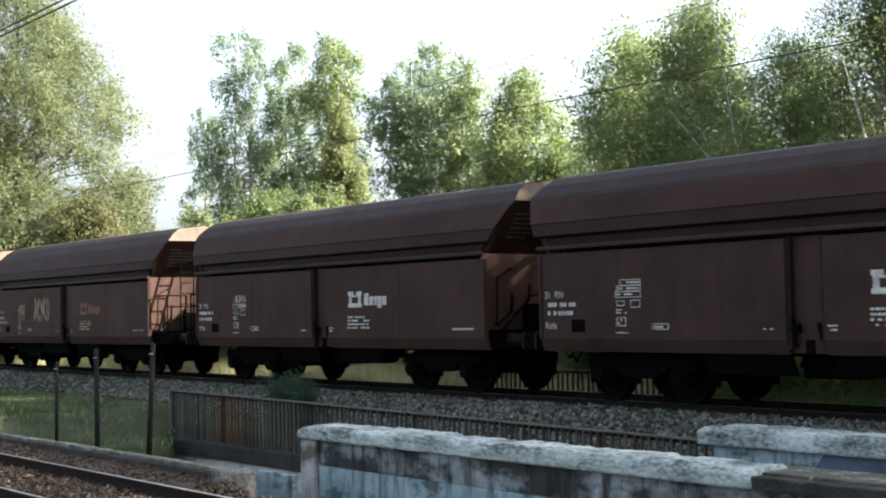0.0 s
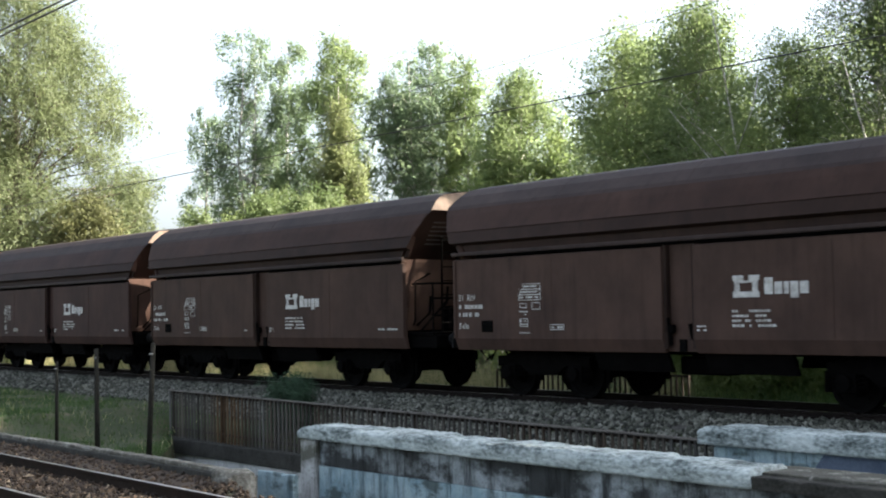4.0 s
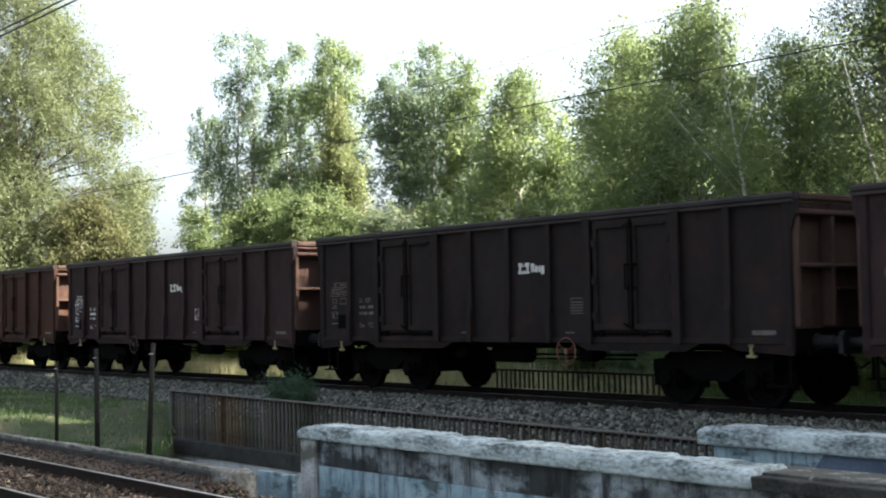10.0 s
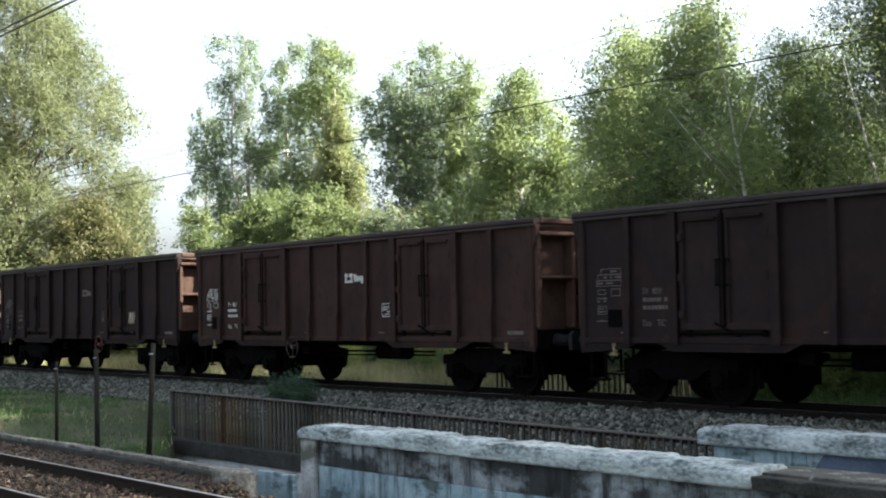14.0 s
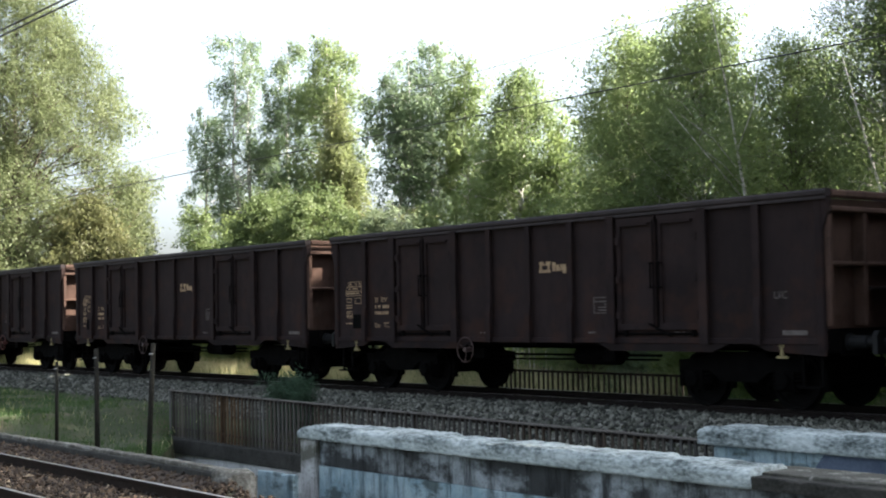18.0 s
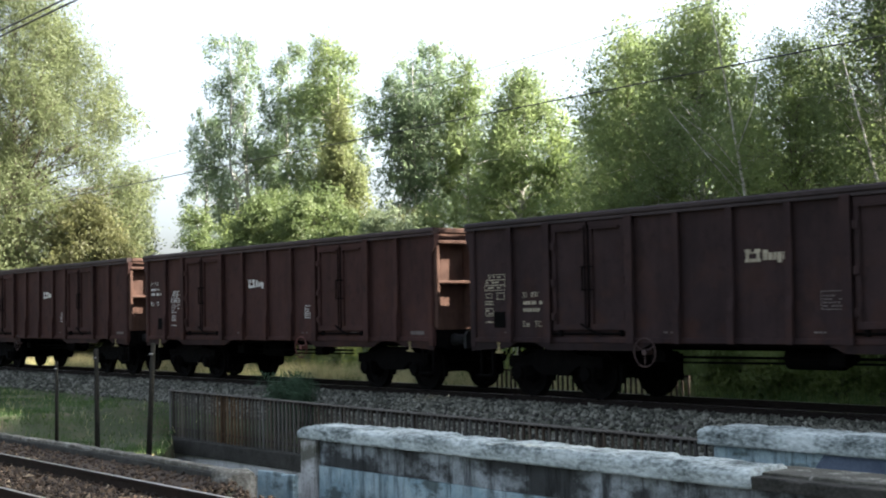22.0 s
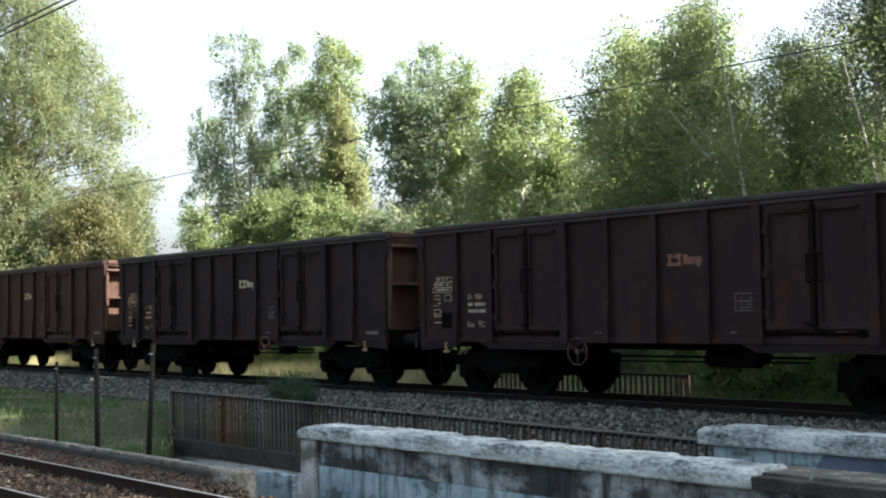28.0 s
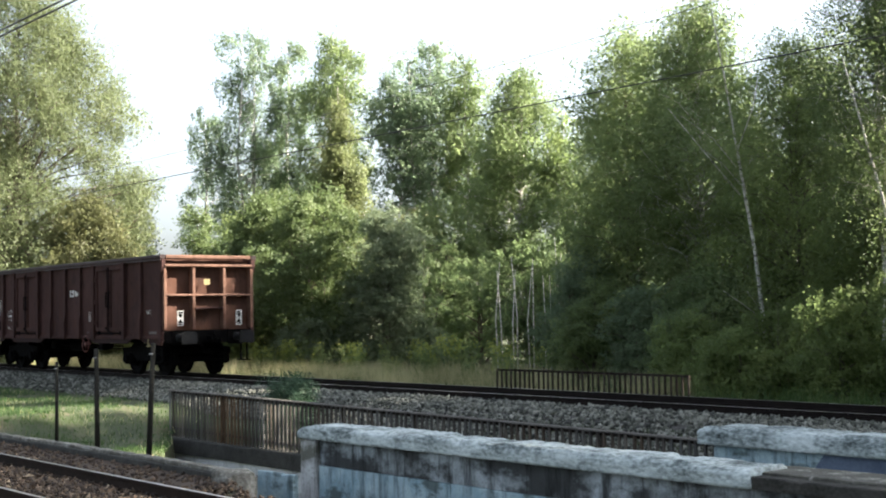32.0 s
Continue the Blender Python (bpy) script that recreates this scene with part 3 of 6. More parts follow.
def railing(x0, x1, y, z_left, z_right, tall, pitch, label, pale=False):
    fence = tagged(new("bridge_railing"), label, "railing")
    fence.location = (x0, y, 0)
    slope = (z_right - z_left) / (x1 - x0)
    pm = Build().prism([(-0.02, 0), (0.02, 0), (0.02, tall - 0.02), (-0.02, tall - 0.02)], 1, -0.02, 0.014).mesh("picket", M["fence"])
    n = int((x1 - x0) / pitch)
    rng = random.Random(3)
    for i in range(n + 1):
        x = i * pitch
        o = part("picket", pm, None, fence, at=(x, -0.03, z_left - tall + slope * x + rng.uniform(-0.008, 0.004) * (4 if pale else 1)))
        o.color = (0.05, 0.042, 0.034, 1) if pale else rusty(x0 + x)
        o.rotation_euler = (0, radians(rng.uniform(-1.2, 1.2)), radians(rng.uniform(-7, 7)))
    for h in (tall - 0.05, 0.18):
        a, b = z_left - tall + h, z_right - tall + h
        L = x1 - x0
        part("cross_bar", Build().add([(0, -0.012, a - 0.025), (L, -0.012, b - 0.025), (L, 0.012, b - 0.025), (0, 0.012, a - 0.025), (0, -0.012, a + 0.025),
             (L, -0.012, b + 0.025), (L, 0.012, b + 0.025), (0, 0.012, a + 0.025)], [(0, 1, 2, 3), (4, 5, 6, 7), (0, 1, 5, 4), (2, 3, 7, 6), (0, 3, 7, 4), (1, 2, 6, 5)]), M["fence"], fence).color = (0.05, 0.042, 0.036, 1)
    L = x1 - x0
    V = [(e * L, y2, (z_right if e else z_left) + z2) for e in (0, 1) for y2, z2 in ((-0.085, -0.018), (0.005, -0.018), (0.005, 0.012), (-0.055, 0.012), (-0.085, 0.002))]
    if pale:
        return fence
    top = part("top_rail", Build().add(V, [(i, (i + 1) % 5, 5 + (i + 1) % 5, 5 + i) for i in range(5)] + [(4, 3, 2, 1, 0), (5, 6, 7, 8, 9)]), M["fence"], fence, "flat worn top rail")
    top.color = (0.17, 0.168, 0.158, 1)
    k = max(2, int((x1 - x0) / 2.0))
    for i in range(k + 1):
        x = (x1 - x0) * i / k
        part("upright", Build().box(x - 0.03, x + 0.03, 0.016, 0.07, z_left - tall + slope * x - 0.06, z_left + slope * x + 0.015, 0.006), M["fence"], fence).color = (0.05, 0.042, 0.036, 1)
    return fence


railing(-27.6, -11.85, -4.02, -0.005, -0.165, 1.02, 0.145, "rusty flat-bar railing along the bridge edge")
railing(-25.8, -19.5, 4.05, 0.21, 0.20, 1.0, 0.17, "weathered brown flat-bar railing beyond the main track", True)


def fence_post(x, y, z0, top, lean, thick):
    p = tagged(new("fence_post"), "weathered bare fence post standing in the grass", "post", "leftover fence posts")
    p.location = (x, y, z0)
    part("shaft", Build().tube([(0, 0, -0.15), (lean * 0.5, 0, (top - z0) * 0.5), (lean, 0, top - z0)], [thick * 1.1, thick, thick * 0.9], 8), M["post"], p, smooth=True)
    part("wire_stub", Build().tube([(lean * 0.9 - 0.05, -thick, (top - z0) * 0.9), (lean * 0.9 + 0.09, -thick, (top - z0) * 0.9 + 0.01)], 0.007, 5), M["white"], p, "pale cut-off wire end")


fence_post(-25.0, -7.75, -0.58, 0.80, 0.02, 0.035)
fence_post(-22.75, -7.92, -0.58, 1.07, -0.03, 0.045)
fence_post(-20.65, -7.95, -0.58, 1.18, 0.20, 0.045)


# ---- overhead line ----
def wire_line(name, y, z, x0, x1, label, sag=0.0, r=0.014):
    pts = [(x0 + (x1 - x0) * i / 60, y, z) for i in range(61)]
    ob = new(name, Build().tube(pts, r, 5).mesh(name, M["wire"]))
    return tagged(ob, label, "overhead wire")


wire_line("contact_wire", 0.0, 5.70, -300, 300, "dark contact wire strung over the main track", r=0.012)
wire_line("contact_wire", -11.4, 5.45, -300, 300, "dark contact wire strung over the side track")
wire_line("contact_wire", -11.4, 5.53, -300, 300, "second dark wire close over the side track")


def messenger():
    pts = []
    for i in range(241):
        x = -300 + 2.5 * i
        u = ((x + 10) % 60) / 60
        pts.append((x, 0.05, 6.35 + 0.75 * (2 * u - 1) ** 2))
    ob = tagged(new("catenary_wire", Build().tube(pts, 0.006, 5).mesh("catenary_wire", M["wire"])), "thin sagging catenary wire above the main track", "overhead wire")


messenger()


def line_mast(x):
    """A mast beside the side track whose arm carries the two wires there."""
    m = tagged(new("line_mast"), "grey steel mast with an arm that carries the overhead wires", "mast", "masts of the overhead line")
    z0 = height(x, -14.6)
    m.location = (x, -14.6, z0)
    part("pole", Build().tube([(0, 0, -0.4), (0, 0, 6.4 - z0)], [0.14, 0.10], 10), M["buffer"], m, smooth=True)
    part("cantilever_arm", Build().tube([(0, 0, 6.1 - z0), (0, 1.8, 5.75 - z0), (0, 3.2, 5.49 - z0)], [0.035, 0.03, 0.055], 7), M["buffer"], m, smooth=True)
    part("stay", Build().tube([(0, 0, 5.2 - z0), (0, 1.8, 5.75 - z0)], 0.022, 6), M["buffer"], m)
    part("insulator", Build().lathe([(0.12, 0.04), (0.16, 0.09), (0.2, 0.04), (0.24, 0.09), (0.28, 0.04)], True, 10, (0, 0, 6.06 - z0)), M["darkconc"], m)


line_mast(40.0)
line_mast(-110.0)


# ---- wagons ----
def wheelset_mesh():
    b = Build()
    for s in (-1, 1):
        y = s * 0.75
        o = s
        prof = [(-0.07, 0.12), (-0.07, 0.20), (-0.02, 0.24), (-0.03, 0.38), (-0.067, 0.40), (-0.067, 0.488), (-0.035, 0.488), (-0.028, 0.462), (0.067, 0.458), (0.067, 0.395),
                (0.02, 0.37), (0.03, 0.22), (0.085, 0.19), (0.085, 0.11)]
        b.lathe([(y + o * a, r) for a, r in prof], True, 28)
    b.lathe([(-1.12, 0.075), (-0.84, 0.085), (-0.8, 0.1), (0.8, 0.1), (0.84, 0.085), (1.12, 0.075)], True, 12)
    for s in (-1, 1):
        for k in range(4):
            t = k * math.pi / 2 + 0.4
            b.box(0.3 * math.cos(t) - 0.02, 0.3 * math.cos(t) + 0.02, s * 0.80 - 0.01, s * 0.80 + 0.01, 0.3 * math.sin(t) - 0.02, 0.3 * math.sin(t) + 0.02)
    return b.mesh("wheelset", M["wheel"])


WHEELSET = wheelset_mesh()


def bogie_meshes():
    side = []
    for s in (-1, 1):
        b = Build()
        ring = [(-1.25, 0.56), (-1.25, 0.76), (-0.62, 0.80), (-0.48, 0.90), (0.48, 0.90), (0.62, 0.80), (1.25, 0.76), (1.25, 0.56), (0.62, 0.60), (0.36, 0.42), (-0.36, 0.42), (-0.62, 0.60)]
        b.prism(ring, 1, s * 1.0 - 0.055, s * 1.0 + 0.055)
        for e in (-0.9, 0.9):
            b.box(e - 0.17, e + 0.17, s * 1.0 - 0.09, s * 1.0 + 0.11, 0.30, 0.62, 0.03)
            b.lathe([(s * 1.10, 0.13), (s * 1.17, 0.12), (s * 1.18, 0.05)], True, 12, (e, 0, 0.46))
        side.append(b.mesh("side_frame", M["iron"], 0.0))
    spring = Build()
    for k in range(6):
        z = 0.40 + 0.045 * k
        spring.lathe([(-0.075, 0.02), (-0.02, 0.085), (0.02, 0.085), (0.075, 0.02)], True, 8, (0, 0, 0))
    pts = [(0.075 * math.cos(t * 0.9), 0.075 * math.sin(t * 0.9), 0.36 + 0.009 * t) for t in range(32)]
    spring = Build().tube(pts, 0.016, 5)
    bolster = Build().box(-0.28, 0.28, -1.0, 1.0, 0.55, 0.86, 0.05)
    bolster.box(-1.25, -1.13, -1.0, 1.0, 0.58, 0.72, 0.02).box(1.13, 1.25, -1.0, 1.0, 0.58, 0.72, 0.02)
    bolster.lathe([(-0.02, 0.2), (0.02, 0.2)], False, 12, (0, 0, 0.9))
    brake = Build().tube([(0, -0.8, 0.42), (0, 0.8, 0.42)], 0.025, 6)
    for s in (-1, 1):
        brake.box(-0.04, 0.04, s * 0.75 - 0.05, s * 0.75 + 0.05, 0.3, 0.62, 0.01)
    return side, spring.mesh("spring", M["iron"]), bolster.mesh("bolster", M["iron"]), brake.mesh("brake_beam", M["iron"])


SIDE_FRAMES, SPRING, BOLSTER, BRAKE = bogie_meshes()


def add_bogie(wagon, x):
    bogie = part("bogie", BOLSTER, None, wagon, "grimy black two-axle bogie", at=(x, 0, 0))
    for me in SIDE_FRAMES:
        part("side_frame", me, None, bogie)
    for e in (-0.9, 0.9):
        part("wheelset", WHEELSET, None, bogie, at=(e, 0, 0.46))
        for s in (-1, 1):
            for d in (-0.24, 0.24):
                part("spring", SPRING, None, bogie, at=(e + d, s * 1.0, 0))
    for e in (-1.44, -0.36, 0.36, 1.44):
        part("brake_beam", BRAKE, None, bogie, at=(e, 0, 0))


def buffer_mesh(sgn):
    b = Build()
    b.lathe([(0, 0.13), (0.06 * sgn, 0.13), (0.07 * sgn, 0.105), (0.36 * sgn, 0.10), (0.37 * sgn, 0.075), (0.56 * sgn, 0.07)], False, 14)
    b.prism([(-0.22, -0.17), (0.22, -0.17), (0.225, 0.10), (0.16, 0.17), (-0.16, 0.17), (-0.225, 0.10)], 0, 0.56 * sgn, 0.60 * sgn)
    return b.mesh("buffer", M["buffer"])


BUFFER = {1: buffer_mesh(1), -1: buffer_mesh(-1)}


def coupling_mesh(s):
    b = Build()
    b.box(min(0, s * 0.3), max(0, s * 0.3), -0.05, 0.05, -0.05, 0.06, 0.02)
    b.tube([(s * 0.28, 0, 0.0), (s * 0.36, 0, 0.09), (s * 0.30, 0, 0.16)], 0.032, 7)
    for y in (-0.07, 0.07):
        b.tube([(s * 0.28, y, 0.0), (s * 0.45, y, -0.05), (s * 0.60, y, -0.02)], 0.02, 6)
    b.tube([(s * 0.45, -0.1, -0.05), (s * 0.45, 0.1, -0.05)], 0.03, 6)
    b.tube([(s * 0.05, 0.3, 0.05), (s * 0.2, 0.31, -0.18), (s * 0.42, 0.28, -0.36), (s * 0.55, 0.24, -0.25)], 0.022, 6)
    b.tube([(s * 0.05, -0.3, 0.05), (s * 0.18, -0.31, -0.2), (s * 0.36, -0.28, -0.4), (s * 0.5, -0.24, -0.3)], 0.022, 6)
    return b.mesh("coupling", M["iron"])


COUPLING = {1: coupling_mesh(1), -1: coupling_mesh(-1)}


def handwheel_mesh():
    b = Build()
    n = 18
    b.tube([(0.24 * math.cos(k * math.tau / n), 0, 0.24 * math.sin(k * math.tau / n)) for k in range(n + 1)], 0.013, 6, False)
    for k in range(3):
        t = k * math.tau / 3 + 0.5
        b.tube([(0, 0.02, 0), (0.24 * math.cos(t), 0, 0.24 * math.sin(t))], 0.009, 5)
    b.lathe([(-0.02, 0.05), (0.16, 0.04)], True, 8)
    return b


HANDWHEEL = {c: handwheel_mesh().mesh("handwheel", M[c]) for c in ("red_iron", "dull_wheel")}
ANCHOR = Build().box(-0.025, 0.025, -0.02, 0.02, -0.07, 0.10).box(-0.09, 0.09, -0.02, 0.02, -0.11, -0.07).box(-0.045, 0.045, -0.02, 0.02, 0.06, 0.11)
ANCHORS = {c: ANCHOR.mesh("towing_hook", M[c]) for c in ("yellow", "faint")}
STEP = Build().box(-0.02, 0.02, -0.02, 0.02, -0.55, 0.0).box(0.32, 0.36, -0.02, 0.02, -0.55, 0.0).box(-0.03, 0.37, -0.12, 0.1, -0.57, -0.54).mesh("step", M["iron"])

HALF = 6.42                      # half the gondola's body
POSTS = [-5.23, -4.183, -2.145, -1.116, 0.0, 1.116, 2.145, 4.183, 5.23]
DOOR_POSTS = (-4.183, -2.145, 2.145, 4.183)


def gondola_meshes():
    D = {}
    for s in (-1, 1):
        y = s * 1.385
        b = Build().box(-HALF, HALF, min(y, y - s * 0.012), max(y, y - s * 0.012), 1.04, 3.20)
        b.box(-HALF, HALF, min(y - s * 0.02, y + s * 0.05), max(y - s * 0.02, y + s * 0.05), 1.03, 1.12, 0.01)
        D["side_wall", s] = b.mesh("side_wall", M["paint"])
        D["door_apron", s] = Build().prism([(-1.45, 1.035), (1.45, 1.035), (1.12, 0.90), (-1.12, 0.90)], 1, y - s * 0.01, y + s * 0.035).mesh("door_apron", M["paint"])
        for c in (-1, 1):
            D["end_apron", s, c] = Build().prism([(c * 6.42, 1.035), (c * 5.1, 1.035), (c * 5.35, 0.93), (c * 6.42, 0.86)], 1, y - s * 0.01, y + s * 0.03).mesh("end_apron", M["paint"])
        for wide, key in ((0.062, "post"), (0.085, "door_post")):
            o = y + s * 0.125
            ring = [(-0.024, y), (0.024, y), (0.024, o - s * 0.016), (wide, o - s * 0.016), (wide, o), (-wide, o), (-wide, o - s * 0.016), (-0.024, o - s * 0.016)]
            b = Build()
            V = []
            for z, k in ((1.03, 1.0), (1.55, 1.0), (1.75, 0.72), (3.19, 0.72)):
                kk = k if key == "post" else 1.0
                V += [(a, y + (c - y) * kk, z) for a, c in ring]
            F = [(r * 8 + i, r * 8 + (i + 1) % 8, (r + 1) * 8 + (i + 1) % 8, (r + 1) * 8 + i) for r in range(3) for i in range(8)]
            b.add(V, F + [tuple(range(7, -1, -1)), tuple(range(24, 32))])
            D[key, s] = b.mesh(key, M["paint"])
        # corner post, wide and folded, with the slanted gusset under the rim
        for e in (-1, 1):
            b = Build().box(min(e * HALF, e * (HALF - 0.14)), max(e * HALF, e * (HALF - 0.14)), min(y - s * 0.05, y + s * 0.06), max(y - s * 0.05, y + s * 0.06), 0.95, 3.2, 0.02)
            ring = [(e * HALF, 2.72), (e * (HALF + 0.10), 2.98), (e * (HALF + 0.10), 3.20), (e * HALF, 3.20)]
            b.prism(ring, 1, y - s * 0.06, y + s * 0.05)
            D["corner_post", s, e] = b.mesh("corner_post", M["paint"])
        # rim
        y0, y1 = sorted((y - s * 0.06, y + s * 0.095))
        b = Build().box(-HALF - 0.1, HALF + 0.1, y0, y1, 3.205, 3.315, 0.03)
        b.box(-HALF - 0.1, HALF + 0.1, min(y1, y1 - 0.02), y1 if s > 0 else y0 + 0.02, 3.16, 3.204) if s > 0 else b.box(-HALF - 0.1, HALF + 0.1, y0, y0 + 0.02, 3.16, 3.204)
        D["rim", s] = b.mesh("rim", M["lid"])
        # door leaf, one for each hand
        for e in (-1, 1):
            b = Build()
            x0, x1 = sorted((e * 0.02, e * 0.90))
            yo = y + s * 0.075
            b.box(x0, x1, min(y, yo - s * 0.05), max(y, yo - s * 0.05), 1.25, 3.14)
            for a in ((x0, x0 + 0.09, 1.25, 3.14), (x1 - 0.09, x1, 1.25, 3.14), (x0, x1, 1.25, 1.36), (x0, x1, 3.03, 3.14)):
                b.box(a[0], a[1], min(y, yo), max(y, yo), a[2], a[3], 0.008)
            b.box(x0 + 0.12, x1 - 0.12, min(yo, yo + s * 0.03), max(yo, yo + s * 0.03), 3.0, 3.03)
            for z in (1.5, 2.1, 2.75):
                xh = e * 0.86
                b.box(xh - 0.05, xh + 0.05, min(yo, yo + s * 0.04), max(yo, yo + s * 0.04), z - 0.06, z + 0.06, 0.01)
            D["door_leaf", s, e] = b.mesh("door_leaf", M["paint"])
            b = Build().tube([(e * 0.05, yo + s * 0.015, 1.3), (e * 0.05, yo + s * 0.015, 3.08)], 0.011, 6)
            b.tube([(e * 0.09, yo + s * 0.045, 1.95), (e * 0.09, yo + s * 0.045, 2.36)], 0.014, 6)
            b.box(min(e * 0.04, e * 0.13), max(e * 0.04, e * 0.13), min(yo, yo + s * 0.045), max(yo, yo + s * 0.045), 2.34, 2.37).box(min(e * 0.04, e * 0.13), max(e * 0.04, e * 0.13), min(yo, yo + s * 0.045), max(yo, yo + s * 0.045), 1.94, 1.97)
            D["lock_bar", s, e] = b.mesh("lock_bar", M["iron"])
        b = Build().box(-0.95, 0.95, min(y, y + s * 0.05), max(y, y + s * 0.05), 1.17, 1.21, 0.012)
        for k in (-0.75, 0.75):
            b.box(k - 0.04, k + 0.04, min(y, y + s * 0.07), max(y, y + s * 0.07), 1.15, 1.25, 0.015)
        b.tube([(-0.16, y + s * 0.10, 1.36), (0.02, y + s * 0.11, 1.28), (0.34, y + s * 0.12, 1.16)], 0.02, 6)
        D["door_latch", s] = b.mesh("door_latch", M["iron"])
    for e in (-1, 1):
        x = e * HALF
        b, nu, nv = Build(), 28, 20
        G = [(-1.37 + 2.74 * i / nu, 1.2 + 2.0 * j / nv) for j in range(nv + 1) for i in range(nu + 1)]
        skin = [(x - e * (0.134 + 0.045 * max(0.0, noise.noise(Vector((u * 1.9, v * 2.3, 5.0 * e))))), u, v) for u, v in G]
        back = [(x - e * 0.20, u, v) for u, v in G]
        quads = [(j * (nu + 1) + i, j * (nu + 1) + i + 1, (j + 1) * (nu + 1) + i + 1, (j + 1) * (nu + 1) + i) for j in range(nv) for i in range(nu)]
        b.add(skin, quads).add(back, [q[::-1] for q in quads])
        D["end_wall", e] = b.mesh("end_wall", M["paint"])
        D["end_rim", e] = Build().box(min(x - e * 0.06, x + e * 0.10), max(x - e * 0.06, x + e * 0.10), -1.30, 1.30, 3.19, 3.31, 0.03).mesh("end_rim", M["paint"])
        D["end_lip", e] = Build().box(min(x - e * 0.14, x + e * 0.12), max(x - e * 0.14, x + e * 0.12), -1.34, 1.34, 2.98, 3.06, 0.02).mesh("end_lip", M["paint"])
        D["end_rail", e] = Build().box(min(x - e * 0.14, x + e * 0.09), max(x - e * 0.14, x + e * 0.09), -1.34, 1.34, 2.18, 2.25, 0.02).mesh("end_rail", M["paint"])
        D["end_step", e] = Build().box(min(x - e * 0.14, x + e * 0.12), max(x - e * 0.14, x + e * 0.12), -0.42, 0.42, 1.83, 1.88, 0.01).mesh("end_step", M["paint"])
        D["end_post", e] = Build().box(min(x - e * 0.14, x + e * 0.085), max(x - e * 0.14, x + e * 0.085), -0.045, 0.045, 1.3, 2.98, 0.015).mesh("end_post", M["paint"])
        D["headstock", e] = Build().box(min(x - e * 0.12, x), max(x - e * 0.12, x), -1.32, 1.32, 0.90, 1.24, 0.02).box(min(x, x + e * 0.03), max(x, x + e * 0.03), -1.1, -0.6, 0.86, 1.26).box(min(x, x + e * 0.03), max(x, x + e * 0.03), 0.6, 1.1, 0.86, 1.26).mesh("headstock", M["iron"])
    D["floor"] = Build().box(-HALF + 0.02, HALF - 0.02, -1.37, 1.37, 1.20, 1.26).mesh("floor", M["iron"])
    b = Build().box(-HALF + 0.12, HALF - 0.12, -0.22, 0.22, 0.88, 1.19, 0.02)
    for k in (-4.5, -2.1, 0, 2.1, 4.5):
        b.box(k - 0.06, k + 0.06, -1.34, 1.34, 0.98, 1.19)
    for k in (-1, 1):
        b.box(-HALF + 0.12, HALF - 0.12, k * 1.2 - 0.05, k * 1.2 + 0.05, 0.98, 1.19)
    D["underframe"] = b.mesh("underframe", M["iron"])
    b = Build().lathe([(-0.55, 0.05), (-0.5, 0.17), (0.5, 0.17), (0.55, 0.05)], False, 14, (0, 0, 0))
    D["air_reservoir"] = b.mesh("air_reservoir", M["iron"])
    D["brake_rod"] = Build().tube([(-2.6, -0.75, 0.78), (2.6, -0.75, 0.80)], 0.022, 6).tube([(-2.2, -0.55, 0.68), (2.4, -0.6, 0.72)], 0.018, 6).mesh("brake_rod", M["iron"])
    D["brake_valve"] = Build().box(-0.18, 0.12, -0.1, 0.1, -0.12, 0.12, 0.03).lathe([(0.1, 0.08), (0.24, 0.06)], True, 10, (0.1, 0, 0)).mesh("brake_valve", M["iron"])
    return D


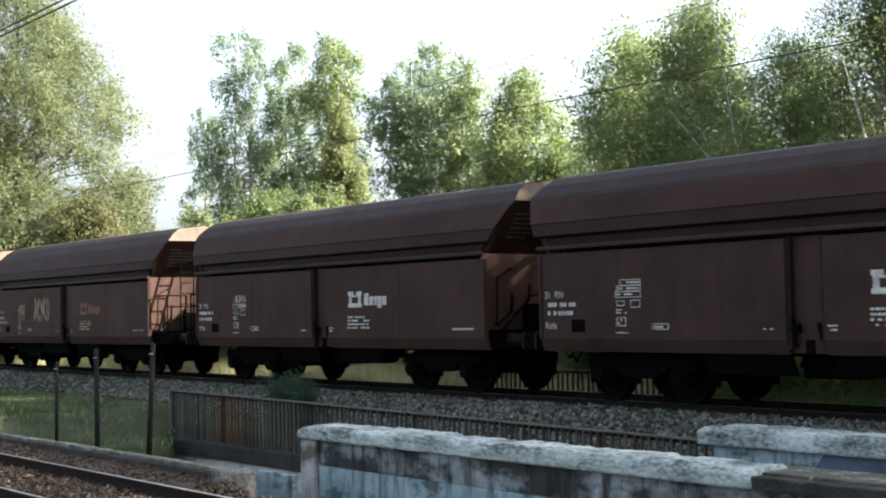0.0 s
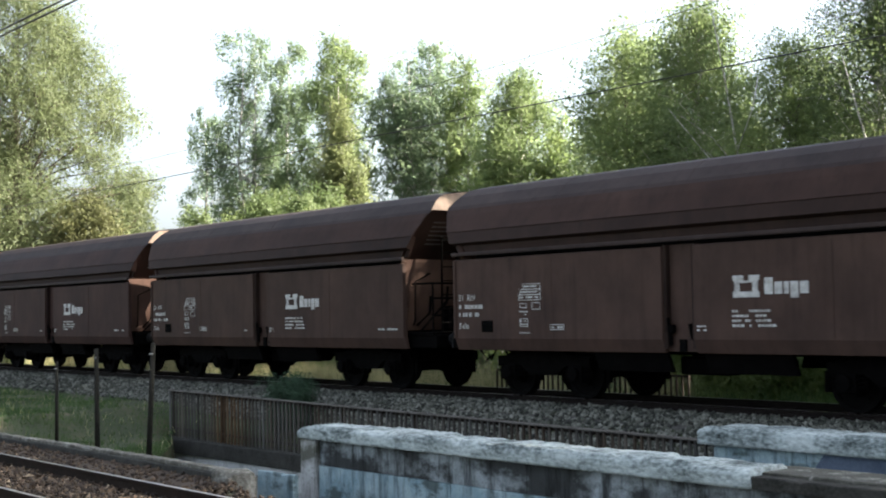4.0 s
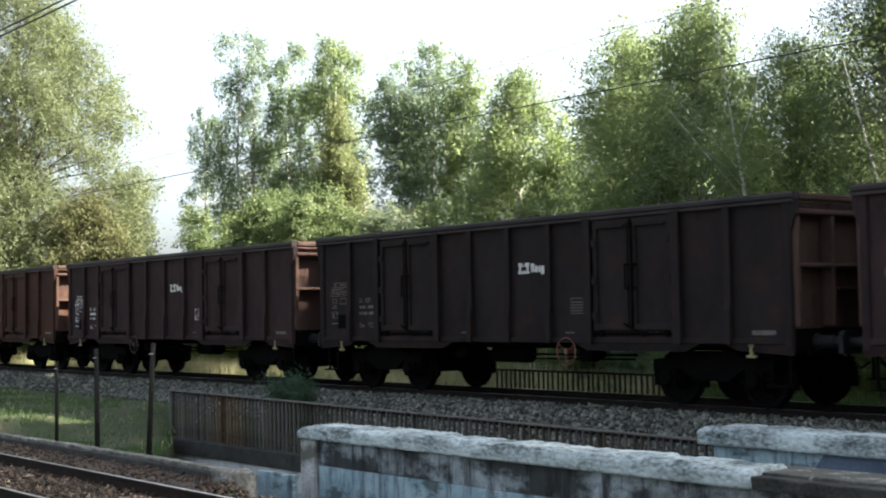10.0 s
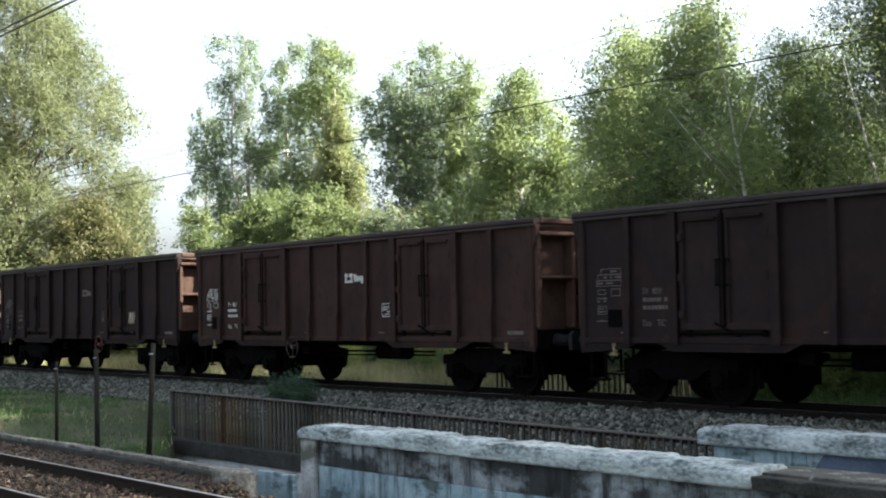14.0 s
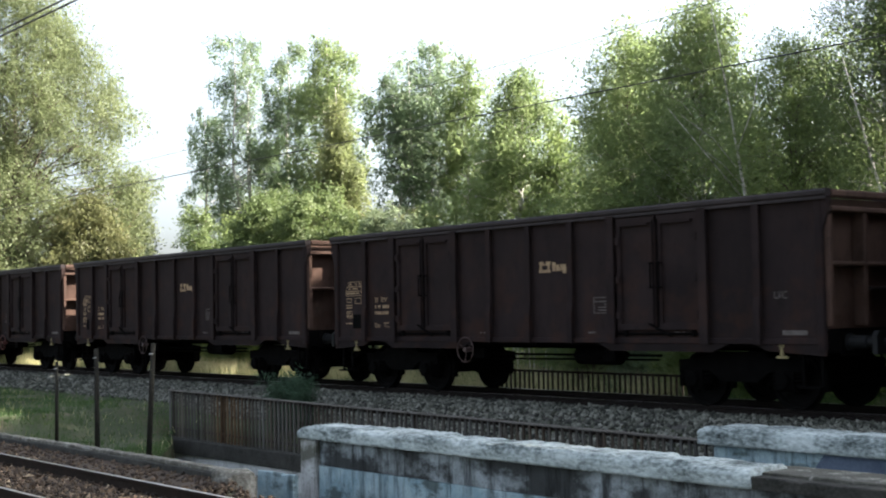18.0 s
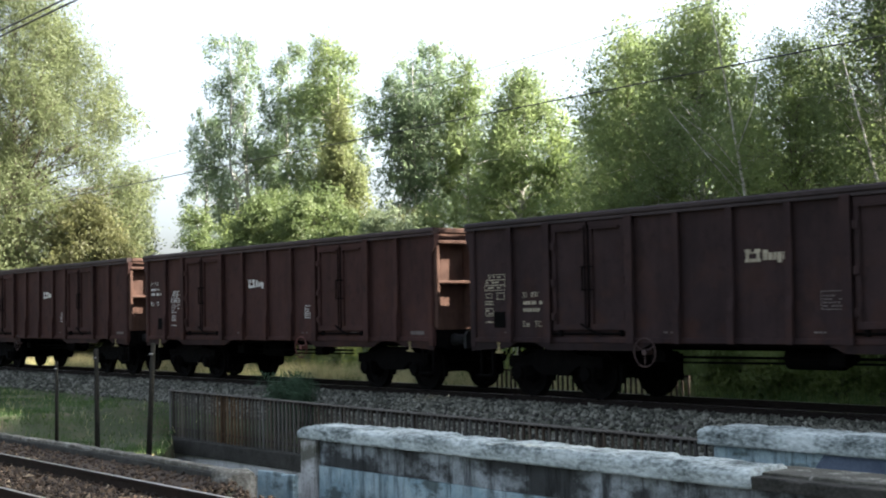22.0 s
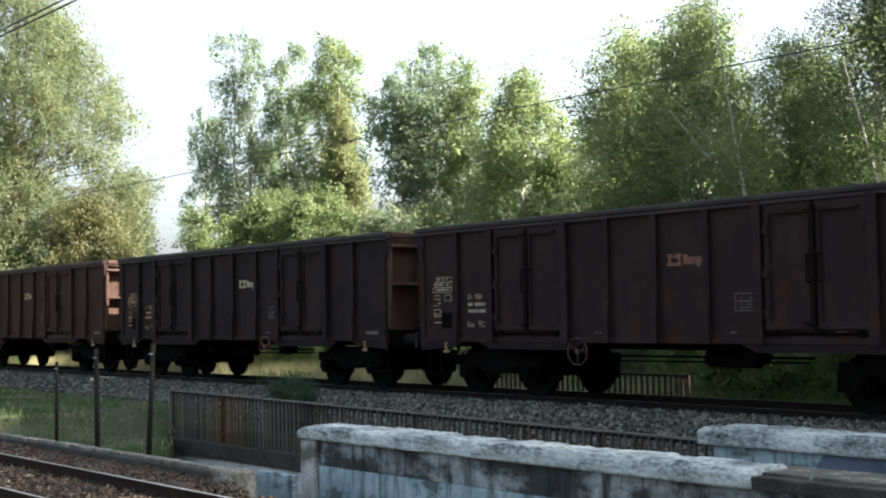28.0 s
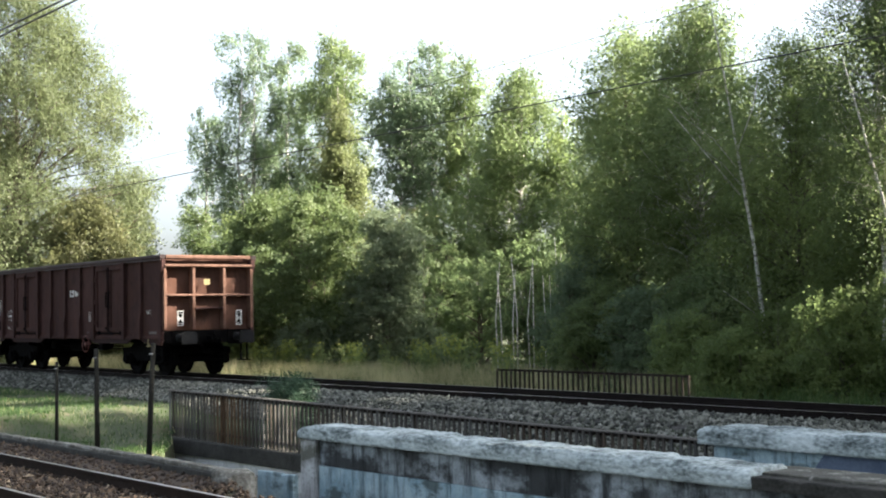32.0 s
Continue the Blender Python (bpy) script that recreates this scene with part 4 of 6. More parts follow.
def build_gondola(D, wheel_at):
    w = new("gondola_wagon")
    for s in (-1, 1):
        part("side_wall", D["side_wall", s], None, w)
        for c in (-1, 1):
            part("door_apron", D["door_apron", s], None, w, at=(c * 3.164, 0, 0))
            part("end_apron", D["end_apron", s, c], None, w)
        for p in POSTS:
            part("post", D["door_post" if p in DOOR_POSTS else "post", s], None, w, at=(p, 0, 0))
        for e in (-1, 1):
            part("corner_post", D["corner_post", s, e], None, w)
        part("rim", D["rim", s], None, w)
        for c in (-3.164, 3.164):
            for e in (-1, 1):
                d = part("door_leaf", D["door_leaf", s, e], None, w, at=(c, 0, 0))
                part("lock_bar", D["lock_bar", s, e], None, d, "dark iron locking bar")
            part("door_latch", D["door_latch", s], None, w, "rusted door latch bar", at=(c, 0, 0))
        for e in (-1, 1):
            part("buffer", BUFFER[e], None, w, "black rectangular-headed buffer", at=(e * HALF, s * 0.875, 1.06))
            part("step", STEP, None, w, at=(e * 6.1 - 0.17, s * 1.30, 0.95))
            part("towing_hook", ANCHORS["yellow" if s < 0 else "faint"], None, w, "small yellow-painted towing hook", at=(e * 5.62, s * 1.40, 0.93))
    for e in (-1, 1):
        end = part("end_wall", D["end_wall", e], None, w, "ribbed end wall")
        part("end_rim", D["end_rim", e], None, end)
        part("end_lip", D["end_lip", e], None, end)
        part("end_rail", D["end_rail", e], None, end)
        part("end_step", D["end_step", e], None, end)
        for y in (-1.33, -0.47, 0.47, 1.33):
            part("end_post", D["end_post", e], None, end, at=(0, y, 0))
        part("headstock", D["headstock", e], None, w)
        part("coupling", COUPLING[e], None, w, "black screw coupling with brake hose", at=(e * HALF, 0, 1.04))
    part("floor", D["floor"], None, w)
    part("underframe", D["underframe"], None, w)
    part("air_reservoir", D["air_reservoir"], None, w, at=(0.9 if wheel_at < 0 else -0.9, -0.55, 0.78))
    part("brake_valve", D["brake_valve"], None, w, at=(1.6, -0.9, 0.80))
    part("brake_valve", D["brake_valve"], None, w, at=(-1.9, -0.95, 0.82))
    part("brake_rod", D["brake_rod"], None, w)
    part("handwheel", HANDWHEEL["red_iron" if wheel_at > 0 else "dull_wheel"], None, w, "spoked brake handwheel", at=(wheel_at, -1.46, 0.88))
    for x in (-4.5, 4.5):
        add_bogie(w, x)
    return w


HL = 5.75                        # half the hopper's body


def hopper_meshes():
    D = {}
    for s in (-1, 1):
        for e in (-1, 1):
            x0, x1 = sorted((e * 0.34, e * HL))
            ring = [(s * 1.46, 2.62), (s * 1.50, 2.61), (s * 1.50, 1.10), (s * 1.42, 0.88), (s * 1.36, 0.88), (s * 1.42, 1.10)]
            b = Build().prism(ring, 0, x0, x1)
            D["side_panel", s, e] = b.mesh("side_panel", M["hopper"])
            xe = e * HL
            D["edge_strip", s, e] = Build().box(min(xe, xe - e * 0.05), max(xe, xe - e * 0.05), min(s * 1.495, s * 1.53), max(s * 1.495, s * 1.53), 1.1, 2.6).mesh("edge_strip", M["hopper"])
        y0, y1 = sorted((s * 1.30, s * 1.36))
        b = Build().box(-0.34, 0.34, y0, y1, 0.9, 2.64)
        D["jamb", s] = Build().box(-0.037, 0.037, min(s * 1.36, s * 1.46), max(s * 1.36, s * 1.46), 0.95, 2.64).mesh("jamb", M["hopper"])
        D["centre_bay", s] = b.mesh("centre_bay", M["hopper"])
        D["flap_lever", s] = Build().tube([(-0.22, s * 1.42, 1.0), (-0.25, s * 1.46, 1.45)], 0.03, 6).box(-0.3, -0.15, min(s * 1.38, s * 1.46), max(s * 1.38, s * 1.46), 1.2, 1.34, 0.02).mesh("flap_lever", M["iron"])
        D["flap_catch", s] = Build().tube([(0.25, s * 1.42, 1.1), (0.24, s * 1.45, 1.2), (0.22, s * 1.46, 1.35)], [0.04, 0.03, 0.035], 6).mesh("flap_catch", M["iron"])
        D["seam", s] = Build().box(-0.012, 0.012, min(s * 1.498, s * 1.506), max(s * 1.498, s * 1.504), 1.12, 2.56).mesh("seam", M["hopper"])
        b = Build().box(-HL - 0.02, HL + 0.02, min(s * 1.5, s * 1.56), max(s * 1.5, s * 1.56), 2.685, 2.755, 0.012)
        D["gutter", s] = b.mesh("gutter", M["lid"])
        ring = [(s * a, z) for a, z in ((1.34, 2.76), (1.39, 2.765), (1.39, 2.90), (1.525, 2.945), (1.458, 3.17), (1.36, 3.16))]
        V = [(sx * (HL + (z - 2.76) * 0.62), a, z) for sx in (-1, 1) for a, z in ring]
        D["upper_strip", s] = Build().add(V, [(i, (i + 1) % 6, 6 + (i + 1) % 6, 6 + i) for i in range(6)] + [(5, 4, 3, 2, 1, 0), (6, 7, 8, 9, 10, 11)]).mesh("upper_strip", M["hopper"])
        # lid shell, bulging past the body at the fold
        prof = [(1.46, 3.175), (1.30, 3.50), (1.18, 3.70), (0.98, 3.90), (0.76, 4.04), (0.40, 4.12), (0.0, 4.14)]
        ends = [HL + 0.26, HL + 0.44, HL + 0.55, HL + 0.45, HL + 0.37, HL + 0.33, HL + 0.32]
        n = 10
        V, F = [], []
        for i in range(n + 1):
            for (a, z), E in zip(prof, ends):
                V.append((-E + 2 * E * i / n, s * a, z))
        m = len(prof)
        for i in range(n):
            F += [(i * m + j, i * m + j + 1, (i + 1) * m + j + 1, (i + 1) * m + j) for j in range(m - 1)]
        D["lid", s] = Build().add(V, F).mesh("lid", M["lid"])
        b = Build()
        for k in (0.0,):
            for (a, z), (a2, z2) in zip(prof[:-1], prof[1:]):
                b.add([(k - 0.008, s * a, z), (k + 0.008, s * a, z), (k + 0.008, s * a2, z2), (k - 0.008, s * a2, z2), (k - 0.008, s * (a + 0.003), z + 0.003), (k + 0.008, s * (a + 0.003), z + 0.003), (k + 0.008, s * (a2 + 0.003), z2 + 0.003), (k - 0.008, s * (a2 + 0.003), z2 + 0.003)],
                      [(4, 5, 6, 7), (0, 1, 5, 4), (2, 3, 7, 6), (0, 3, 7, 4), (1, 2, 6, 5)])
        D["lid_seam", s] = b.mesh("lid_seam", M["lid"])
        # folded skirt along the lid's lower edge
        V = [(sx * (HL + 0.25 + 0.554 * (z - 3.175)), s * a, z) for sx in (-1, 1) for a, z in ((1.45, 3.17), (1.475, 3.175), (1.316, 3.505), (1.24, 3.63), (1.22, 3.62))]
        D["lid_skirt", s] = Build().add(V, [(i, (i + 1) % 5, 5 + (i + 1) % 5, 5 + i) for i in range(5)] + [(4, 3, 2, 1, 0), (5, 6, 7, 8, 9)]).mesh("lid_skirt", M["hopper"])
    for e in (-1, 1):
        # hip of the lid: steep slope with painted sun, then the tucked-in under face
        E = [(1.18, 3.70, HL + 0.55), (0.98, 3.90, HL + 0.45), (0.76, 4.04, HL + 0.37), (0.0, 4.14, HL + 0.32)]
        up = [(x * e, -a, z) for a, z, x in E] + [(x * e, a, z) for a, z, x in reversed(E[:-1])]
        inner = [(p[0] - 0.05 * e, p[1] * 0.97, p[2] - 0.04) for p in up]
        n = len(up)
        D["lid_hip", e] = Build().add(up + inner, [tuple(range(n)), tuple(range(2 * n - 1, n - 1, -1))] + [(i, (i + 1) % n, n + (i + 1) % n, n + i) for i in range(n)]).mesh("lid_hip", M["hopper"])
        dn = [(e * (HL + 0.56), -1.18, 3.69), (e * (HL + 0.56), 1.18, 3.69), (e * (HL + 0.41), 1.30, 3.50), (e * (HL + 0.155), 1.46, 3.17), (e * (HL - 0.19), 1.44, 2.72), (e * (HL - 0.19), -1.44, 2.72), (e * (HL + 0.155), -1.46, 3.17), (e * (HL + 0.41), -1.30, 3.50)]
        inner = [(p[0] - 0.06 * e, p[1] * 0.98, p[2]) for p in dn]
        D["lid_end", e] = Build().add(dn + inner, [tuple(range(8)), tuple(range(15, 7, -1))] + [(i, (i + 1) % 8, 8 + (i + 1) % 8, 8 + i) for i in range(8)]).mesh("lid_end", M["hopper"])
        # sloped chute sheet below it
        dn = [(e * (HL - 0.13), -1.44, 2.72), (e * (HL - 0.13), 1.44, 2.72), (e * (HL - 0.34), 1.40, 1.25), (e * (HL - 0.34), -1.40, 1.25)]
        inner = [(p[0] - 0.03 * e, p[1], p[2]) for p in dn]
        D["chute_sheet", e] = Build().add(dn + inner, [(0, 1, 2, 3), (7, 6, 5, 4), (0, 1, 5, 4), (1, 2, 6, 5), (2, 3, 7, 6), (3, 0, 4, 7)]).mesh("chute_sheet", M["hopper"])
        x = e * HL
        D["headstock", e] = Build().box(min(x - e * 0.3, x + e * 0.0), max(x - e * 0.3, x), -1.3, 1.3, 0.88, 1.2, 0.02).mesh("headstock", M["iron"])
        D["platform_beam", e] = Build().box(min(x, x + e * 0.8), max(x, x + e * 0.8), -1.3, 1.3, 0.9, 1.16, 0.02).mesh("platform_beam", M["iron"])
        D["platform", e] = Build().box(min(x - e * 0.1, x + e * 0.75), max(x - e * 0.1, x + e * 0.75), -1.35, 1.35, 1.17, 1.21).mesh("platform", M["iron"])
        runs = [("guard_post", [(x + e * 0.70, y, 1.2), (x + e * 0.70, y, 2.2)]) for y in (-1.3, -0.75)]
        runs += [("guard_bar", [(x + e * 0.70, -1.3, z), (x + e * 0.70, -0.75, z)]) for z in (1.55, 1.9, 2.2)]
        runs += [("hand_rail", [(x + e * 0.70, -1.3, 2.2), (x + e * 0.05, -1.33, 2.2)]), ("hand_rail", [(x + e * 0.70, 1.3, 1.2), (x + e * 0.70, 1.3, 2.2), (x + e * 0.05, 1.3, 2.2)])]
        D["guards", e] = [(kind, Build().tube(run, 0.021, 6).mesh(kind, M["iron"])) for kind, run in runs]
        b = Build()
        for y in (-0.62, -0.22):
            b.tube([(x + e * 0.12, y, 1.2), (x + e * 0.16, y, 3.3)], 0.02, 6)
        for k in range(7):
            b.tube([(x + e * 0.13, -0.62, 1.4 + 0.29 * k), (x + e * 0.13, -0.22, 1.4 + 0.29 * k)], 0.014, 5)
        D["ladder", e] = b.mesh("ladder", M["iron"])
        b = Build()
        for y, z, r in ((-0.95, 1.35, 0.03), (-0.5, 1.55, 0.025), (0.15, 1.4, 0.035), (0.6, 1.6, 0.025), (1.0, 1.3, 0.03)):
            b.tube([(x - e * 0.3, y, z), (x - e * 0.02, y + 0.12, z + 0.25), (x + e * 0.05, y + 0.1, z + 0.6)], r, 6)
        b.box(min(x - e * 0.25, x), max(x - e * 0.25, x), -0.35, 0.25, 1.25, 1.75, 0.03).box(min(x - e * 0.2, x + e * 0.02), max(x - e * 0.2, x + e * 0.02), 0.5, 0.8, 1.3, 1.6, 0.03)
        b.tube([(x, -1.1, 1.22), (x + e * 0.08, -0.4, 1.9), (x + e * 0.06, 0.5, 2.0), (x, 1.1, 1.3)], 0.02, 6)
        D["brake_gear", e] = b.mesh("brake_gear", M["iron"])
        D["grab_rail", e] = Build().tube([(x + e * 0.03, -1.3, 1.35), (x + e * 0.1, -1.3, 1.45), (x + e * 0.1, -1.28, 2.25), (x + e * 0.1, -0.9, 2.42), (x, -0.9, 2.42)], 0.018, 6).mesh("grab_rail", M["iron"])
    b = Build().box(-HL + 0.1, HL - 0.1, -0.25, 0.25, 0.8, 1.1, 0.02)
    for k in (-4.4, -2.4, 0, 2.4, 4.4):
        b.box(k - 0.07, k + 0.07, -1.4, 1.4, 0.9, 1.1)
    D["underframe"] = b.mesh("underframe", M["iron"])
    D["bin"] = Build().prism([(-1.22, 1.1), (1.22, 1.1), (1.27, 2.7), (1.15, 3.3), (-1.15, 3.3), (-1.27, 2.7)], 0, -HL + 0.4, HL - 0.4).mesh("bin", M["iron"])
    for s in (-1, 1):
        b = Build()
        for e in (-1, 1):
            ring = [(s * 1.30, 0.95), (s * 1.36, 0.95), (s * 1.2, 0.55), (s * 1.12, 0.55)]
            x0, x1 = sorted((e * 0.4, e * 2.1))
            b.prism(ring, 0, x0, x1)
        D["discharge_chute", s] = b.mesh("discharge_chute", M["iron"])
    D["brake_box"] = Build().box(-0.5, 0.5, -0.9, -0.45, 0.5, 0.8, 0.04).lathe([(-0.5, 0.05), (-0.46, 0.15), (0.46, 0.15), (0.5, 0.05)], False, 12, (1.1, -0.6, 0.68)).mesh("brake_box", M["iron"])
    return D


def build_hopper(D, plat):
    w = new("hopper_wagon")
    for s in (-1, 1):
        for e in (-1, 1):
            part("side_panel", D["side_panel", s, e], None, w)
            part("edge_strip", D["edge_strip", s, e], None, w)
            part("seam", D["seam", s], None, w, at=(e * 2.98, 0, 0))
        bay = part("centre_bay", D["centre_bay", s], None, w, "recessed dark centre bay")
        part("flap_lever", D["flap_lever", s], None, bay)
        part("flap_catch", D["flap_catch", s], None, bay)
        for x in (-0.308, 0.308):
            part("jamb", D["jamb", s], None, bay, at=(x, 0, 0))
        part("gutter", D["gutter", s], None, w)
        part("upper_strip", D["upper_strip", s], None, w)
        lid = part("lid", D["lid", s], None, w, "weathered grey-brown roof lid")
        part("lid_skirt", D["lid_skirt", s], None, lid, "reddish folded skirt")
        for x in (-3.1, 0.0, 3.1):
            part("lid_seam", D["lid_seam", s], None, lid, at=(x, 0, 0))
        part("discharge_chute", D["discharge_chute", s], None, w)
        for e in (-1, 1):
            x = e * (HL + (0.8 if e == plat else 0.02))
            part("buffer", BUFFER[e], None, w, "black rectangular-headed buffer", at=(x, s * 0.875, 1.06))
    for e in (-1, 1):
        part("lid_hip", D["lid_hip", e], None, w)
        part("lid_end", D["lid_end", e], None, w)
        part("chute_sheet", D["chute_sheet", e], None, w)
        part("headstock", D["headstock", e], None, w)
        part("coupling", COUPLING[e], None, w, "black screw coupling with brake hose", at=(e * (HL + (0.8 if e == plat else 0.0)), 0, 1.04))
        part("grab_rail", D["grab_rail", e], None, w)
        part("brake_gear", D["brake_gear", e], None, w, "black pipes and levers")
    pf = part("platform", D["platform", plat], None, w, "narrow iron brakeman's platform")
    part("platform_beam", D["platform_beam", plat], None, pf)
    for kind, me in D["guards", plat]:
        part(kind, me, None, pf)
    part("ladder", D["ladder", plat], None, pf)
    part("bin", D["bin"], None, w)
    part("underframe", D["underframe"], None, w)
    part("brake_box", D["brake_box"], None, w)
    for x in (-3.75, 3.75):
        add_bogie(w, x)
    return w


# ---- trees and plants ----
def leaf_cloud(pts, rng, length, width, facing=None, hang=0.1, up=0.3):
    """A small pointed leaf at each point; facing gives the side to which its blade roughly turns."""
    n = len(pts)
    nr = rng.normal(size=(n, 3)) * (0.5 if facing is not None else 1.0)
    nr[:, 2] += up
    if facing is not None:
        nr += facing
    nr /= np.linalg.norm(nr, axis=1)[:, None] + 1e-9
    d = rng.normal(size=(n, 3))
    d[:, 2] -= hang
    d -= nr * (d * nr).sum(1)[:, None]
    d /= np.linalg.norm(d, axis=1)[:, None] + 1e-9
    side = np.cross(d, nr)
    s = rng.uniform(0.65, 1.35, (n, 1))
    L, W = d * length * s, side * width * s * 0.5
    V = np.stack([pts - W - L * 0.4, pts + W - L * 0.4, pts + L * 0.6], 1)
    F = (np.arange(n) * 3)[:, None] + np.arange(3)[None]
    return V.reshape(-1, 3), F


def make_tree(name, x, y, h, prof, leaves, mat, label, seed, bark="bark", size=(0.13, 0.08), lobes=60, lobe=0.8, hang=0.0, sparse=0.0, stems=1,
              trunk_r=None, group="", flat=0.75, tuft=0.24, lean=(0.0, 0.0)):
    """A tree of boughs that each carry a leafy mass of sprays. prof: (share of the height, radius of the crown there), from the lowest bough to the tip;
    hang: how far sprays droop; sparse: share of boughs that are bare."""
    rng = np.random.default_rng(seed)
    tree = tagged(new(name), label, "tree" if h > 3.2 else "shrub", group)
    tree.location = (x, y, height(x, y))
    pv, pr = [p[0] for p in prof], [p[1] for p in prof]
    n = 9
    tr = trunk_r or 0.0085 * h + 0.02
    wood, trunks = Build(), []
    for st in range(stems):
        a0, off = rng.uniform(0, math.tau), 0.0 if stems == 1 else rng.uniform(0.15, 0.5) * max(pr)
        hs = h * (1 if st == 0 else rng.uniform(0.75, 0.97))
        wob = np.cumsum(rng.normal(size=(n + 1, 2)) * 0.006 * h, 0)
        wob -= wob[0]
        T = [Vector((math.cos(a0) * off * (0.15 + 1.1 * i / n) + wob[i, 0] + lean[0] * (i / n) ** 1.3, math.sin(a0) * off * (0.15 + 1.1 * i / n) + wob[i, 1] + lean[1] * (i / n) ** 1.3,
                     hs * i / n - (0.25 if i == 0 else 0))) for i in range(n + 1)]
        wood.tube(T, [tr * (1.0 if stems == 1 else 0.7) * (1 - 0.93 * i / n) for i in range(n + 1)], 7)
        trunks.append((T, hs))
    # places of the leafy masses, spread evenly round the crown's outside
    grid = np.linspace(pv[0], 0.985, 200)
    cum = np.cumsum(np.interp(grid, pv, pr) + 0.12 * max(pr))
    C, S = [], []
    for k in range(lobes):
        v = float(np.interp((k + rng.random()) / lobes * cum[-1], cum, grid))
        R = float(np.interp(v, pv, pr)) * rng.uniform(0.82, 1.12)
        s = min(lobe * rng.uniform(0.6, 1.35), 0.75 * R + 0.25)
        rho = max(0.0, R - 0.72 * s) * (rng.uniform(0.75, 1.0) if rng.random() < 0.72 else rng.uniform(0.15, 0.75))
        a = k * 2.39996 + rng.uniform(-0.5, 0.5)
        T, hs = trunks[k % stems]
        u = min(0.97, v * h / hs)
        axis = T[min(n - 1, int(u * n))].lerp(T[min(n, int(u * n) + 1)], u * n - int(u * n)) if stems == 1 or rng.random() < 0.7 else Vector((0, 0, v * h))
        c = Vector((axis.x + math.cos(a) * rho, axis.y + math.sin(a) * rho, v * h - 0.3 * s))
        u0 = max(0.06, min(0.95, (c.z - rng.uniform(0.35, 0.8) * rho) / hs))
        p = T[int(u0 * n)].lerp(T[int(u0 * n) + 1], u0 * n - int(u0 * n))
        if c.z < p.z:
            p.z = max(0.1, c.z - 0.1)
        mid = p.lerp(c, 0.5) + Vector((rng.normal() * 0.08 * rho, rng.normal() * 0.08 * rho, 0.12 * rho + 0.02))
        w0 = max(0.012, tr * (1 - u0) * 0.42 + 0.01)
        wood.tube([p, p.lerp(mid, 0.55), mid, mid.lerp(c, 0.6), c], [w0, w0 * 0.8, w0 * 0.6, w0 * 0.42, w0 * 0.25], 5, False)
        for _ in range(3):
            e = c + Vector(rng.normal(size=3)) * s * 0.55
            wood.tube([mid.lerp(c, rng.uniform(0.4, 1.0)), c.lerp(e, 0.5) + Vector((0, 0, 0.05)), e], [w0 * 0.3, w0 * 0.2, 0.005], 4, False)
        if rng.random() >= sparse:
            C.append((c.x, c.y, c.z))
            S.append(s)
    C, S = np.array(C), np.array(S)
    # sprays over each mass: most on its skin, some within
    share = S ** 2 / (S ** 2).sum()
    sprays = max(40, leaves // 26)
    own = rng.choice(len(S), sprays, p=share)
    d = rng.normal(size=(sprays, 3))
    d[:, 2] += 0.35
    d /= np.linalg.norm(d, axis=1)[:, None]
    reach = np.clip(rng.normal(0.8, 0.27, (sprays, 1)), 0.1, 1.45)
    K = C[own] + d * reach * S[own, None] * np.array([1, 1, flat])
    K += rng.normal(size=K.shape) * 0.1
    pick = rng.integers(0, sprays, leaves)
    wide = tuft * rng.uniform(0.5, 1.3, (sprays, 1))[pick] * (0.35 + 0.65 * np.minimum(1, S[own][pick, None]))
    P = K[pick] + rng.normal(size=(leaves, 3)) * wide * np.array([1, 1, 0.75])
    if hang:
        fall = rng.random(leaves) * (hang * rng.uniform(0.3, 1.4, sprays))[pick]
        P[:, :2] = K[pick, :2] + (P[:, :2] - K[pick, :2]) * (1 - 0.45 * np.minimum(1, fall / hang))[:, None]
        P[:, 2] -= fall
    out = d[pick] * 0.75
    keep = P[:, 2] > 0.05
    V, F = leaf_cloud(P[keep], rng, size[0], size[1], out[keep], 0.8 if hang else 0.15)
    part("trunk", wood, M[bark], tree, "white birch trunk and boughs" if bark == "birch" else "", smooth=True)
    part("crown", raw_mesh("crown", V, F, M[mat]), None, tree)
    return tree


# outlines of crowns: share of the height and share of the crown's radius
DOME = ((0.05, 0.75), (0.25, 1.0), (0.5, 1.0), (0.75, 0.8), (0.9, 0.5), (1.0, 0.1))
TALL = ((0.3, 0.55), (0.45, 0.9), (0.62, 1.0), (0.8, 0.8), (0.92, 0.5), (1.0, 0.1))
SPIRE = ((0.2, 0.9), (0.35, 1.0), (0.55, 0.8), (0.75, 0.5), (0.9, 0.25), (1.0, 0.06))
HIGH = ((0.42, 0.6), (0.55, 1.0), (0.75, 1.0), (0.9, 0.7), (1.0, 0.15))
BUSH = ((0.08, 0.85), (0.3, 1.0), (0.6, 0.95), (0.82, 0.65), (1.0, 0.15))


def crown(shape, r, low=None):
    return [(v, k * r) for v, k in shape if low is None or v >= low]


